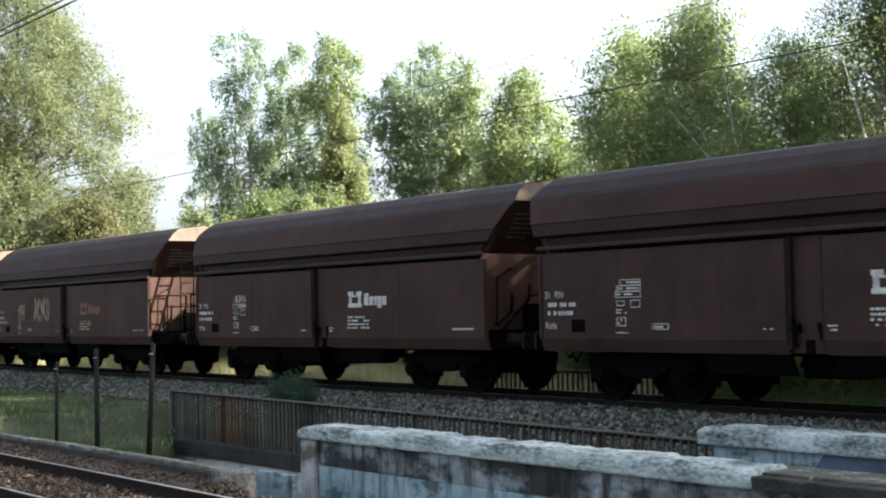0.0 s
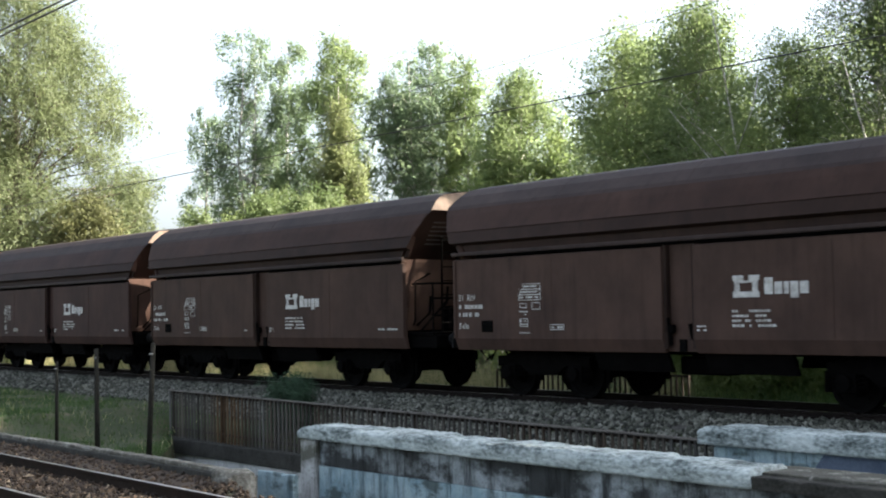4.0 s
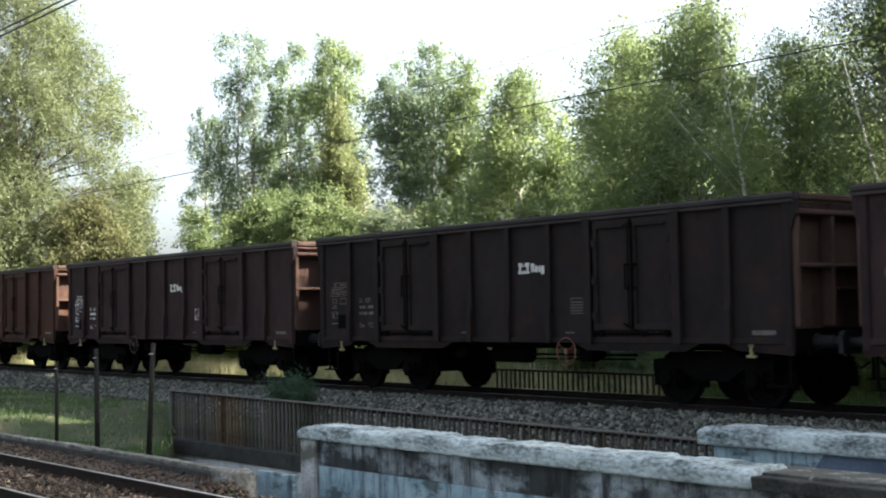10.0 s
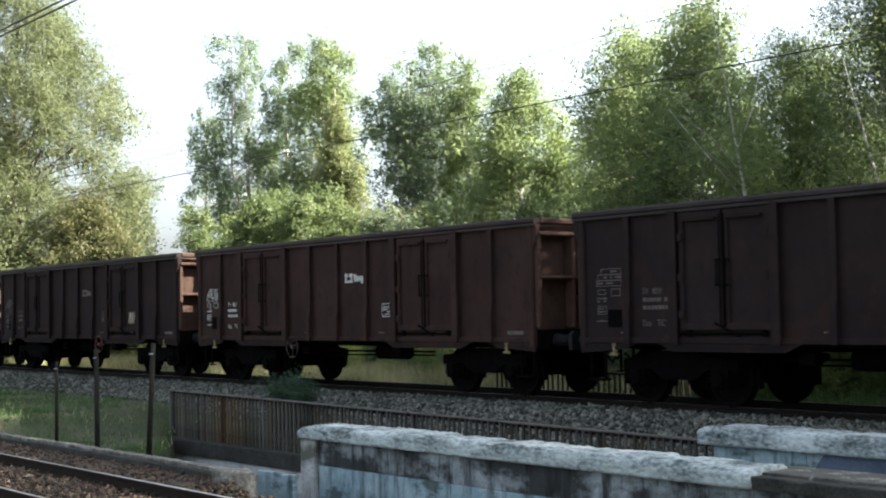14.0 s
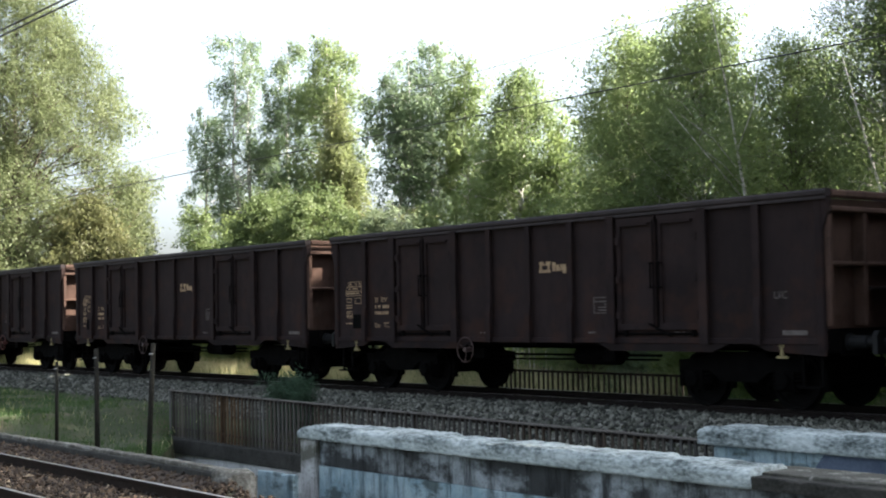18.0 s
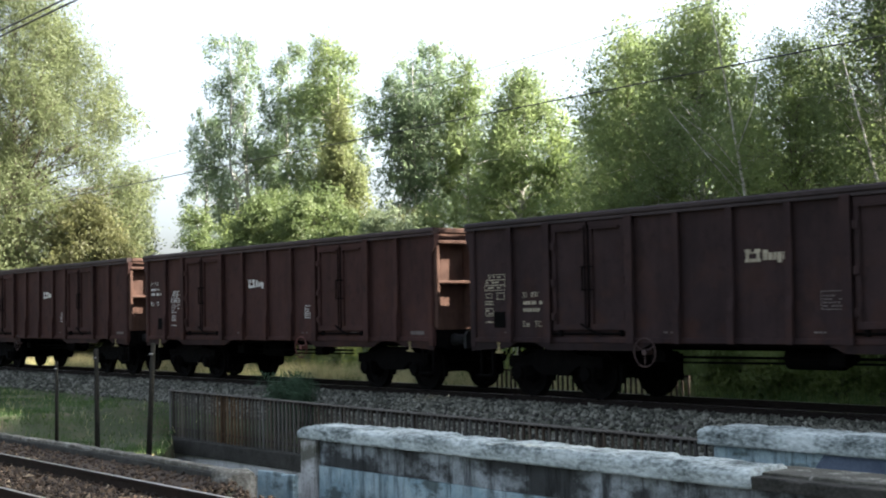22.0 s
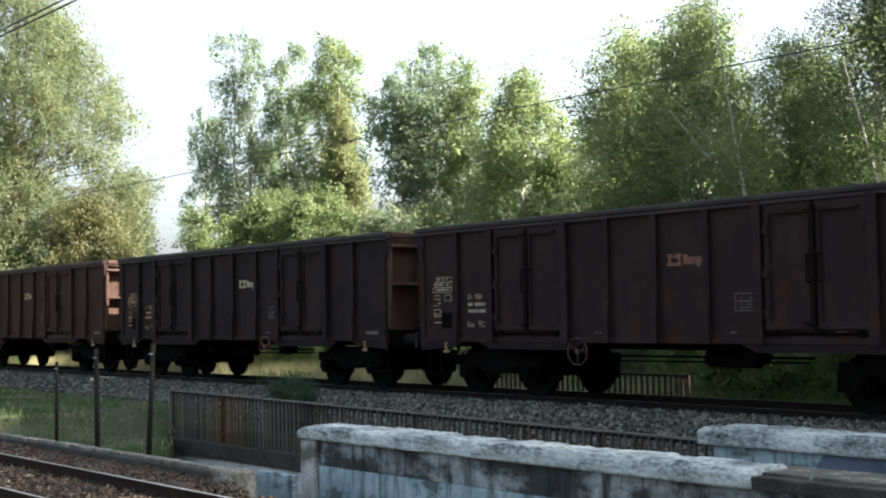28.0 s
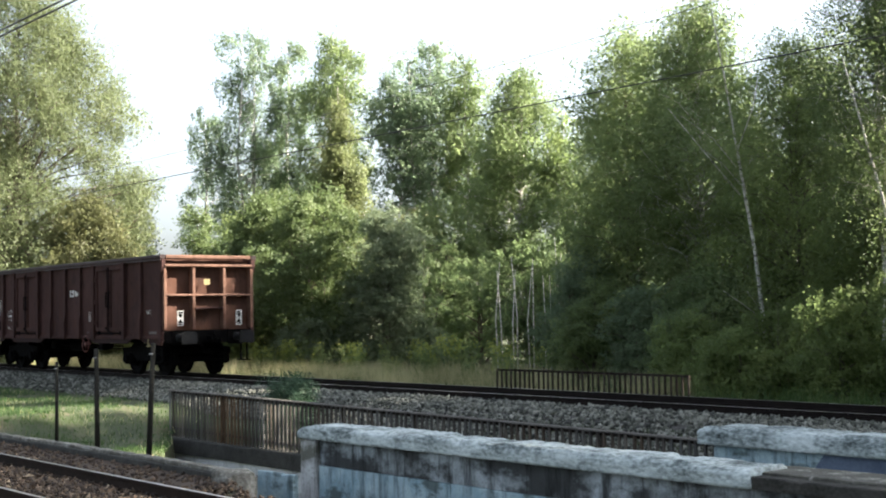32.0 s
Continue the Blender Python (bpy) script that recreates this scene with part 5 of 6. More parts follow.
TREES = {}
FAR, MID, NEAR, CLOSE = (0.14, 0.08), (0.115, 0.074), (0.092, 0.06), (0.07, 0.047)
TREES["willow"] = make_tree("willow", -61.7, 5.1, 18.4, [(0.05, 7.0), (0.36, 7.1), (0.5, 6.6), (0.65, 6.1), (0.8, 5.1), (0.88, 4.1), (0.95, 3.0), (1.0, 0.5)], 270000, "leaf_willow",
                            "tall sunlit willow with drooping pale green leaves", 11, size=(0.135, 0.062), lobes=230, lobe=1.25, hang=0.75, trunk_r=0.2)
make_tree("willow", -61.7, 10.7, 9.9, crown(DOME, 1.75), 26000, "leaf_willow", "smaller pale green willow beside a taller one", 13, size=(0.15, 0.07), lobes=34, lobe=0.8, hang=0.9)
make_tree("willow", -56.9, 6.6, 8.0, crown(BUSH, 2.9), 52000, "leaf_rusty", "low willow with yellowing leaves", 14, size=(0.14, 0.075), lobes=60, lobe=0.95, hang=0.35)
TREES["birch_a"] = make_tree("birch", -63.7, 19.1, 18.2, crown(TALL, 3.0), 30000, "leaf_shade", "tall open birch with silvery leaves against the sky", 21, "birch", FAR, 60, 0.75, 0.9, 0.25, 3, tuft=0.2)
make_tree("birch", -67.0, 18.0, 14.6, crown(TALL, 1.9), 8000, "leaf_shade", "thin open birch at the wood's edge", 24, "birch", FAR, 30, 0.7, 0.8, 0.25, tuft=0.18)
TREES["birch_b"] = make_tree("birch", -58.8, 20.7, 17.0, crown(TALL, 2.6), 40000, "leaf_birch", "tall birch with thin drooping boughs", 22, "birch", FAR, 60, 0.75, 0.8, 0.12, 2, tuft=0.22)
make_tree("birch", -62.2, 20.0, 17.6, crown(TALL, 2.2), 26000, "leaf_shade", "slim birch among taller ones", 25, "birch", FAR, 34, 0.7, 0.7, 0.2, tuft=0.2)
TREES["birch_y"] = make_tree("birch", -50.1, 15.7, 12.2, crown(SPIRE, 2.2), 44000, "leaf_yellow", "birch turning yellow with a pale trunk", 23, "birch", MID, 56, 0.55, 0.6, 0.0, 1, tuft=0.2)
TREES["aspen"] = make_tree("aspen", -53.7, 22.2, 15.2, crown(HIGH, 1.5), 20000, "leaf_shade", "dense aspen with grey-green leaves", 31, "birch", FAR, 44, 0.95, 0.2, 0.0, 2)
make_tree("aspen", -54.6, 24.6, 16.4, crown(HIGH, 2.2), 24000, "leaf_shade", "tall aspen with a rounded crown", 32, "birch", FAR, 48, 1.0, 0.2, 0.0, 1)
make_tree("aspen", -52.0, 24.6, 15.4, crown(TALL, 1.8), 22000, "leaf_birch", "tall aspen with a narrow crown", 33, "birch", FAR, 44, 0.85, 0.3, 0.0, 1)
make_tree("aspen", -50.2, 25.6, 12.6, crown(TALL, 1.7), 12000, "leaf_birch", "shorter aspen between taller trees", 34, "birch", FAR, 34, 0.8, 0.3)
TREES["birch_c"] = make_tree("birch", -42.0, 19.5, 12.5, crown(TALL, 2.4, 0.3), 44000, "leaf_birch", "full green birch lit from the side", 41, "birch", MID, 70, 0.8, 0.45)
make_tree("birch", -39.4, 19.5, 10.0, crown(TALL, 1.5), 16000, "leaf_oak", "green birch in the second row", 43, "birch", MID, 40, 0.7, 0.4)
make_tree("birch", -35.6, 17.6, 7.6, crown(DOME, 1.6), 24000, "leaf_yellow", "low birch with yellow-green leaves", 44, "birch", MID, 36, 0.65, 0.3)
make_tree("oak", -46.3, 7.5, 6.3, crown(BUSH, 1.9), 46000, "leaf_bush", "bushy young oak beside the track", 50, size=NEAR, lobes=40, lobe=0.6, stems=3, tuft=0.17)
make_tree("oak", -42.7, 7.3, 6.8, crown(BUSH, 2.5), 80000, "leaf_bush", "broad bushy young oak beside the track", 51, size=NEAR, lobes=62, lobe=0.6, stems=3, tuft=0.17)
make_tree("oak", -39.2, 7.7, 6.8, crown(BUSH, 2.4), 80000, "leaf_bush", "broad bushy young oak beside the track", 52, size=NEAR, lobes=62, lobe=0.6, stems=3, tuft=0.17)
make_tree("alder", -37.0, 8.6, 5.9, crown(BUSH, 1.6), 44000, "leaf_grey", "grey-green alder bush beside the track", 53, size=NEAR, lobes=40, lobe=0.6, stems=3, tuft=0.17)
make_tree("alder", -42.5, 15.6, 6.7, crown(DOME, 2.5), 28000, "leaf_birch", "green alder in the shade of the wood", 54, size=MID, lobes=56, lobe=0.8)
make_tree("alder", -46.5, 17.4, 6.4, crown(DOME, 2.3), 26000, "leaf_rusty", "low alder with a few rusty leaves", 56, size=MID, lobes=40, lobe=0.75)
make_tree("oak", -51.0, 12.0, 6.2, crown(BUSH, 2.8), 40000, "leaf_oak", "bushy oak at the wood's edge", 55, size=MID, lobes=50, lobe=0.75, stems=2)
TREES["right_a"] = make_tree("ash", -28.6, 12.2, 10.9, crown(DOME, 2.7), 80000, "leaf_birch", "dense green tree in the shaded wood", 61, size=NEAR, lobes=130, lobe=0.8, stems=2, tuft=0.26)
TREES["right_b"] = make_tree("birch", -25.5, 12.0, 11.4, crown(DOME, 2.6, 0.2), 72000, "leaf_birch", "many-boughed birch with bare white branches", 62, "birch", NEAR, 120, 0.75, 0.35, tuft=0.26)
make_tree("ash", -31.4, 15.0, 10.4, crown(DOME, 1.8), 36000, "leaf_shade", "green ash in the second row of the wood", 63, size=NEAR, lobes=70, lobe=0.7, stems=2)
make_tree("ash", -22.6, 11.6, 9.7, crown(DOME, 2.3), 80000, "leaf_oak", "dense green tree in the shaded wood", 64, size=CLOSE, lobes=110, lobe=0.7, stems=2, tuft=0.26)
make_tree("ash", -24.4, 16.0, 10.0, crown(DOME, 2.6), 44000, "leaf_birch", "green ash in the third row of the wood", 65, size=NEAR, lobes=56, lobe=0.85)
TREES["right_c"] = make_tree("birch", -18.0, 9.0, 13.0, crown(TALL, 2.0, 0.1), 80000, "leaf_bush", "tall birch with a leaning white trunk", 68, "birch", (0.058, 0.039), 90, 0.65, 0.5, tuft=0.24)
make_tree("ash", -20.3, 14.5, 13.6, crown(DOME, 2.7), 52000, "leaf_dark", "tall ash behind the birches", 67, size=NEAR, lobes=60, lobe=0.85)
make_tree("ash", -19.6, 10.4, 5.4, crown(BUSH, 1.7), 46000, "leaf_oak", "young ash under the taller trees", 69, size=CLOSE, lobes=60, lobe=0.55, stems=2)

# shrubs along the track and shrubs deeper in the wood: place, height, spread, leaves, kind of leaf
TRACK_SHRUBS = [(-29.9, 11.3, 4.4, 1.3, 20000, "leaf_shade"), (-27.4, 8.8, 3.0, 1.4, 17000, "leaf_birch"), (-25.0, 8.4, 2.8, 1.3, 17000, "leaf_shade"), (-22.8, 7.6, 2.4, 1.2, 15000, "leaf_dark"),
                (-19.6, 7.2, 2.4, 1.2, 15000, "leaf_oak"), (-17.6, 6.8, 2.4, 1.1, 15000, "leaf_oak"), (-35.4, 9.2, 1.8, 0.9, 8000, "leaf_grey"), (-42.6, 5.9, 2.4, 1.2, 13000, "leaf_oak"),
                (-48.5, 7.5, 3.0, 1.6, 15000, "leaf_oak"), (-54.0, 8.5, 3.4, 1.8, 15000, "leaf_oak"), (-16.0, 7.8, 3.2, 1.4, 22000, "leaf_oak"), (-19.7, 5.9, 1.7, 1.0, 13000, "leaf_oak"),
                (-21.9, 6.4, 2.2, 1.1, 15000, "leaf_oak"), (-38.4, 6.2, 2.3, 1.1, 13000, "leaf_grey"), (-28.9, 9.8, 3.6, 1.3, 18000, "leaf_shade"), (-23.6, 9.6, 3.6, 1.3, 18000, "leaf_dark")]
WOOD_SHRUBS = [(-32.6, 15.2, 3.2, 2.0, 13000, "leaf_dark"), (-35.6, 14.2, 4.6, 1.9, 18000, "leaf_dark"), (-34.5, 15.0, 5.2, 2.0, 16000, "leaf_dark"), (-41.5, 13.5, 4.8, 2.0, 15000, "leaf_dark"),
               (-30.0, 19.5, 5.0, 2.6, 12000, "leaf_oak"), (-25.0, 21.0, 5.0, 2.8, 12000, "leaf_oak"),
               (-38.6, 14.2, 4.2, 1.9, 16000, "leaf_dark"), (-42.8, 17.6, 4.6, 2.1, 14000, "leaf_dark"), (-34.4, 13.2, 3.4, 1.5, 14000, "leaf_dark")]
for k, (sx, sy, sh, sr, sn, sm) in enumerate(TRACK_SHRUBS + WOOD_SHRUBS):
    make_tree("shrub", sx, sy, sh, crown(BUSH, sr), sn, sm, "dense dark green shrub under the trees" if sm == "leaf_dark" else "leafy green shrub along the track", 100 + k,
              size=(0.08, 0.054), lobes=30, lobe=0.45, stems=3, group="undergrowth", tuft=0.15)

# thin white stems that show low down in the wood
def white_stems():
    rng = random.Random(7)
    for k in range(13):
        u = 0.1 + 2.0 * (k + rng.uniform(-0.8, 0.8)) / 13
        x, y = -33.65 + 0.95 * u, 10.65 + 1.2 * u
        s = tagged(new("birch_sapling"), "thin bare white birch stem in the shade", "tree", "white saplings")
        s.location = (x, y, height(x, y) - 0.1)
        hgt = rng.choice((3.2, 3.8, 4.6, 6.4)) * rng.uniform(0.9, 1.1)
        part("trunk", Build().tube([(0, 0, 0), (rng.uniform(-0.1, 0.1), 0, hgt * 0.5), (rng.uniform(-0.25, 0.25), 0, hgt)], [0.026, 0.021, 0.012], 6), M["birch"], s, smooth=True)


white_stems()


def bare_birch(x, y, boughs, label, seed, leaves):
    """A birch whose white boughs show; each bough is a run of offsets from its foot and its two radii."""
    b = Build()
    for r0, r1, *pts in boughs:
        n = len(pts) - 1
        b.tube([(p[0] - x, p[1] - y, p[2]) for p in pts], [r0 + (r1 - r0) * i / n for i in range(n + 1)], 7)
    t = tagged(new("birch"), label, "tree")
    t.location = (x, y, 0)
    part("trunk", b, M["birch"], t, "white bark with dark scars", smooth=True)
    rng = np.random.default_rng(seed)
    ends = np.array([p for q in boughs for p in q[3:]]) - np.array([x, y, 0])
    P = ends[rng.integers(0, len(ends), leaves)] + rng.normal(size=(leaves, 3)) * np.array([0.5, 0.5, 0.45])
    V, F = leaf_cloud(P, rng, 0.055, 0.037, P * 0 + np.array([0.0, -0.6, 0.3]))
    part("crown", raw_mesh("crown", V, F, M["leaf_birch"]), None, t)


bare_birch(-21.5, 9.1, [(0.06, 0.012, (-21.5, 9.1, -0.9), (-21.27, 8.77, 1.38), (-21.06, 8.26, 3.03), (-20.91, 7.67, 4.78), (-20.84, 7.37, 5.7), (-20.76, 6.9, 7.3), (-20.65, 6.41, 8.61)),
                        (0.03, 0.01, (-20.88, 7.55, 4.3), (-20.86, 6.8, 4.85), (-20.84, 5.06, 6.17)), (0.018, 0.007, (-20.82, 7.35, 4.95), (-20.63, 6.35, 5.54), (-20.67, 5.3, 6.0)),
                        (0.022, 0.008, (-20.89, 7.6, 4.55), (-20.61, 6.66, 4.94), (-20.49, 5.74, 5.27)), (0.02, 0.007, (-20.86, 7.45, 5.3), (-20.12, 7.19, 6.27), (-19.79, 6.98, 6.93)),
                        (0.018, 0.006, (-21.27, 8.77, 1.3), (-21.21, 7.85, 1.73), (-21.19, 7.21, 2.01)), (0.016, 0.006, (-21.25, 8.7, 1.5), (-20.98, 7.79, 2.04))],
           "tall birch with bare white boughs before the wood", 401, 9000)
bare_birch(-16.95, 8.6, [(0.05, 0.014, (-16.95, 8.6, -0.9), (-17.02, 8.1, 2.33), (-17.03, 7.61, 3.93), (-17.0, 7.0, 5.2), (-16.9, 6.13, 6.84))],
           "slim white birch leaning towards the track", 402, 4000)

# woods beyond the view, which shade the line
WOOD = [(-5.2, 13.5), (-9, 8.0), (-4.5, 9), (0, 8.5), (5, 9.5), (11, 11), (19, 10), (28, 12), (38, 11), (-13, 22), (-6, 19), (-1, 15), (7, 17), (16, 19), (27, 19), (-2.4, 12.2), (-6.0, 11.2)]
# unseen trees added to block the sun; crown heights set by its rays
make_tree("wood_tree", -19.8, 17.3, 17.6, crown(DOME, 2.6, 0.25), 40000, "leaf_oak", "unseen tall tree with a full crown, added for shade", 211, size=(0.16, 0.11), lobes=60, lobe=1.0, group="trackside wood")
make_tree("wood_tree", -13.2, 10.5, 19.0, [(0.68, 2.4), (0.8, 3.4), (0.92, 2.4), (1.0, 0.4)], 30000, "leaf_oak", "unseen tall tree with a high leafy crown, added for shade", 210, size=(0.16, 0.11), lobes=40, lobe=1.2, group="trackside wood")
make_tree("wood_tree", -11.8, 11.6, 13.2, [(0.55, 1.6), (0.7, 2.5), (0.88, 1.8), (1.0, 0.3)], 16000, "leaf_oak", "unseen tall tree with a high leafy crown, added for shade", 212, size=(0.16, 0.11), lobes=30, lobe=1.0, group="trackside wood")
make_tree("wood_tree", -15.0, 15.9, 17.2, [(0.73, 1.6), (0.85, 2.7), (0.93, 2.0), (1.0, 0.3)], 14000, "leaf_oak", "unseen tall tree with a high leafy crown, added for shade", 214, size=(0.16, 0.11), lobes=30, lobe=1.0, group="trackside wood")
for sx, sy, sh, sr in ((-37.6, 23.8, 11.4, 2.9), (-34.9, 25.4, 10.8, 2.7), (-13.8, 16.0, 9.4, 2.7), (-11.3, 15.6, 9.0, 2.4)):
    make_tree("wood_tree", sx, sy, sh, crown(DOME, sr), 16000, "leaf_oak", "unseen leafy tree added to shade the wood", 213, size=(0.16, 0.11), lobes=50, lobe=1.0, group="trackside wood")
base = make_tree("wood_tree", -5.2, 13.5, 16.5, crown(DOME, 3.6), 36000, "leaf_oak", "tall leafy tree of the trackside wood", 200, size=(0.2, 0.14), lobes=70, lobe=1.3, group="trackside wood")
for k, (tx, ty) in enumerate(WOOD[1:]):
    copy_thing(base, pose(tx, ty, height(tx, ty), 0, 0, 47 * k))
far = make_tree("far_tree", -86, 20, 8.0, crown(DOME, 4.2), 26000, "leaf_birch", "distant tree of the wood's far edge", 201, size=(0.24, 0.17), lobes=60, lobe=1.3, group="far wood")
for k, (tx, ty) in enumerate([(-47, 34), (-40, 32), (-33, 30), (-27, 28), (-21, 26), (-90, 14), (-98, 6), (-105, 0)]):
    copy_thing(far, pose(tx, ty, height(tx, ty), 0, 0, 61 * k))


def blades(name, pts, mat, label, hgt, wid, seed):
    rng = np.random.default_rng(seed)
    n = len(pts)
    a = rng.uniform(0, math.tau, n)
    s = rng.uniform(0.5, 1.3, n) * hgt
    d = np.stack([np.cos(a), np.sin(a), np.zeros(n)], 1)
    b = rng.normal(size=(n, 3)) * 0.35
    b[:, 2] = 1
    top = pts + b * s[:, None]
    V = np.stack([pts - d * wid, pts + d * wid, top], 1)
    F = (np.arange(n) * 3)[:, None] + np.arange(3)[None]
    return tagged(new(name, raw_mesh(name, V.reshape(-1, 3), F, M[mat])), label, "grass", kind="stuff")


def strew(n, x0, x1, y0, y1, seed, clump=0.5, keep=None):
    rng = np.random.default_rng(seed)
    P = []
    while len(P) < n:
        x, y = rng.uniform(x0, x1), rng.uniform(y0, y1)
        if noise.noise(Vector((x * 0.7, y * 0.7, seed))) > rng.uniform(-clump, clump) and not in_trench(x, y) and (keep is None or keep(x, y)):
            P.append((x, y, height(x, y) - 0.01))
    return np.array(P)


blades("meadow_grass", strew(42000, -58, -17, -9.2, -2.9, 1, 0.55, lambda x, y: x < -27.2 or y < -4.5), "grass", "uneven meadow grass between the tracks", 0.11, 0.009, 1)
blades("dry_grass", strew(1500, -58, -19, -9.2, -3.2, 2, 0.3, lambda x, y: x < -27.2 or y < -4.5), "drygrass", "tufts of dry grass in the meadow", 0.16, 0.006, 2)
blades("trackside_grass", strew(20000, -60, -14, 2.8, 6.5, 3, 0.6, lambda x, y: y > 4.3 or x < -29), "grass", "tall grass behind the main track", 0.6, 0.012, 3)
blades("trackside_dry_grass", strew(33000, -60, -20.5, 2.8, 6.0, 4, 0.5, lambda x, y: y > 4.3 or x < -29), "drygrass", "tall dry grass behind the main track", 0.75, 0.010, 4)


def goldenrod():
    rng = np.random.default_rng(5)
    for k in range(34):
        x, y = rng.uniform(-45, -26.5), rng.uniform(4.6, 6.2)
        p = tagged(new("goldenrod"), "leafy weed with yellow flower heads behind the track", "plant", "trackside weeds")
        z = height(x, y)
        p.location = (x, y, z)
        st = Build()
        pts, fl = [], []
        for s in range(7):
            h = rng.uniform(0.8, 1.5)
            e = rng.normal(size=2) * 0.22
            st.tube([(e[0] * 0.3, e[1] * 0.3, -0.05), (e[0], e[1], h)], [0.008, 0.004], 4)
            for _ in range(45):
                u = rng.uniform(0.1, 0.95)
                pts.append((e[0] * u + rng.normal() * 0.07, e[1] * u + rng.normal() * 0.07, h * u))
            for _ in range(40 if k % 3 == 0 else 6):
                fl.append((e[0] + rng.normal() * 0.07, e[1] + rng.normal() * 0.07, h + rng.uniform(-0.18, 0.12)))
        tagged(part("stalk", st, M["leaf_oak"], p), kind="stuff")
        V, F = leaf_cloud(np.array(pts), rng, 0.13, 0.035)
        tagged(part("foliage", raw_mesh("foliage", V, F, M["leaf_birch"]), None, p), kind="stuff")
        V, F = leaf_cloud(np.array(fl), rng, 0.06, 0.05)
        tagged(part("flower_head", raw_mesh("flower_head", V, F, M["goldenrod"]), None, p, "yellow flower heads"), kind="stuff")


goldenrod()
# fir-like weed that stands before the railing
make_tree("bush", -23.7, -3.3, 1.15, crown(BUSH, 0.5), 22000, "leaf_fir", "small feathery green bush on the ballast slope", 301, size=(0.06, 0.018), lobes=34, lobe=0.2, stems=3, tuft=0.14)


def leaf_litter():
    rng = np.random.default_rng(8)
    n = 13000
    P = np.stack([rng.uniform(-30, -9, n), rng.uniform(-13.1, -9.6, n), np.full(n, -0.575)], 1)
    P[:, 1] -= 0.5 * np.clip(P[:, 0] + 15.1, 0, 1)
    P[:, 2] += rng.uniform(0, 0.045, n)
    V, F = leaf_cloud(P, rng, 0.09, 0.064, up=2.5)
    tagged(new("leaf_litter", raw_mesh("leaf_litter", V, F, M["litter"])), "dry brown leaves strewn over the side track", "leaf litter", kind="stuff")


leaf_litter()


# ---- lettering on the wagons ----
def bars(b, s, z, w, h, y, rows, fill, rng):
    """Unreadable writing: rows of short bars in a field."""
    for r in range(rows):
        zz = z + h - (r + 0.75) * h / rows
        x = s
        while x < s + w * rng.uniform(0.75, 1.0):
            k = rng.uniform(0.025, 0.07)
            if rng.random() < fill:
                b.box(x, min(x + k, s + w), y - 0.003, y, zz, zz + h / rows * 0.5)
            x += k + 0.018
    return b


def frame_box(b, s, z, w, h, y, t=0.012):
    b.box(s, s + w, y - 0.003, y, z, z + t).box(s, s + w, y - 0.003, y, z + h - t, z + h).box(s, s + t, y - 0.003, y, z + t, z + h - t).box(s + w - t, s + w, y - 0.003, y, z + t, z + h - t)
    return b


def load_table(x, z, y, rng):
    """Three rows of load limits, two small signs, a block of print and a dimension line."""
    b = Build()
    for dx, dz, wide in ((0.12, 0.80, 0.48), (0.04, 0.70, 0.56), (0.0, 0.60, 0.60)):
        frame_box(b, x + dx, z + dz, wide, 0.105, y, 0.011)
        bars(b, x + dx + 0.03, z + dz + 0.02, wide - 0.05, 0.07, y, 1, 0.7, rng)
    frame_box(b, x + 0.04, z + 0.46, 0.18, 0.09, y)
    frame_box(b, x + 0.36, z + 0.43, 0.22, 0.13, y)
    bars(b, x + 0.02, z + 0.32, 0.24, 0.10, y, 2, 0.8, rng)
    frame_box(b, x + 0.03, z + 0.12, 0.22, 0.15, y)
    bars(b, x + 0.05, z + 0.14, 0.18, 0.11, y, 2, 0.8, rng)
    b.box(x, x + 0.3, y - 0.003, y, z, z + 0.012)
    return bars(b, x + 0.08, z - 0.015, 0.14, 0.05, y, 1, 0.9, rng)


def emblem(s, z, h, y):
    """A square clasp sign and a plain bar where the firm's word stands."""
    b = Build()
    w = h * 1.5
    b.box(s, s + w * 0.40, y - 0.003, y, z + h * 0.76, z + h).box(s + w * 0.60, s + w, y - 0.003, y, z + h * 0.76, z + h)
    b.box(s + w * 0.06, s + w * 0.94, y - 0.003, y, z + h * 0.66, z + h * 0.76)
    b.box(s + w * 0.06, s + w * 0.26, y - 0.003, y, z + h * 0.26, z + h * 0.66).box(s + w * 0.74, s + w * 0.94, y - 0.003, y, z + h * 0.26, z + h * 0.66)
    b.box(s, s + w, y - 0.003, y, z, z + h * 0.26)
    word = Build()
    x = s + h * 1.78
    for w, lo, hi in ((0.46, 0.12, 0.86), (0.42, 0.12, 0.66), (0.26, 0.12, 0.66), (0.42, -0.06, 0.66), (0.44, 0.12, 0.66)):
        word.box(x, x + h * w, y - 0.003, y, z + h * lo, z + h * hi)
        x += h * (w + 0.09)
    return b, word


def lettering(text, size, x, y, z):
    """Painted letters facing the camera's side, as a flat mesh."""
    cu = bpy.data.curves.new("letters", "FONT")
    cu.body, cu.size = text, size
    ob = bpy.data.objects.new("letters", cu)
    me = bpy.data.meshes.new_from_object(ob)
    bpy.data.objects.remove(ob)
    me.transform(Matrix.Translation((x, y - 0.002, z)) @ Matrix.Rotation(radians(90), 4, "X"))
    return me


def painted(name, me, mat, w, label=""):
    me.materials.clear()
    me.materials.append(M[mat])
    return part(name, me, None, w, label)


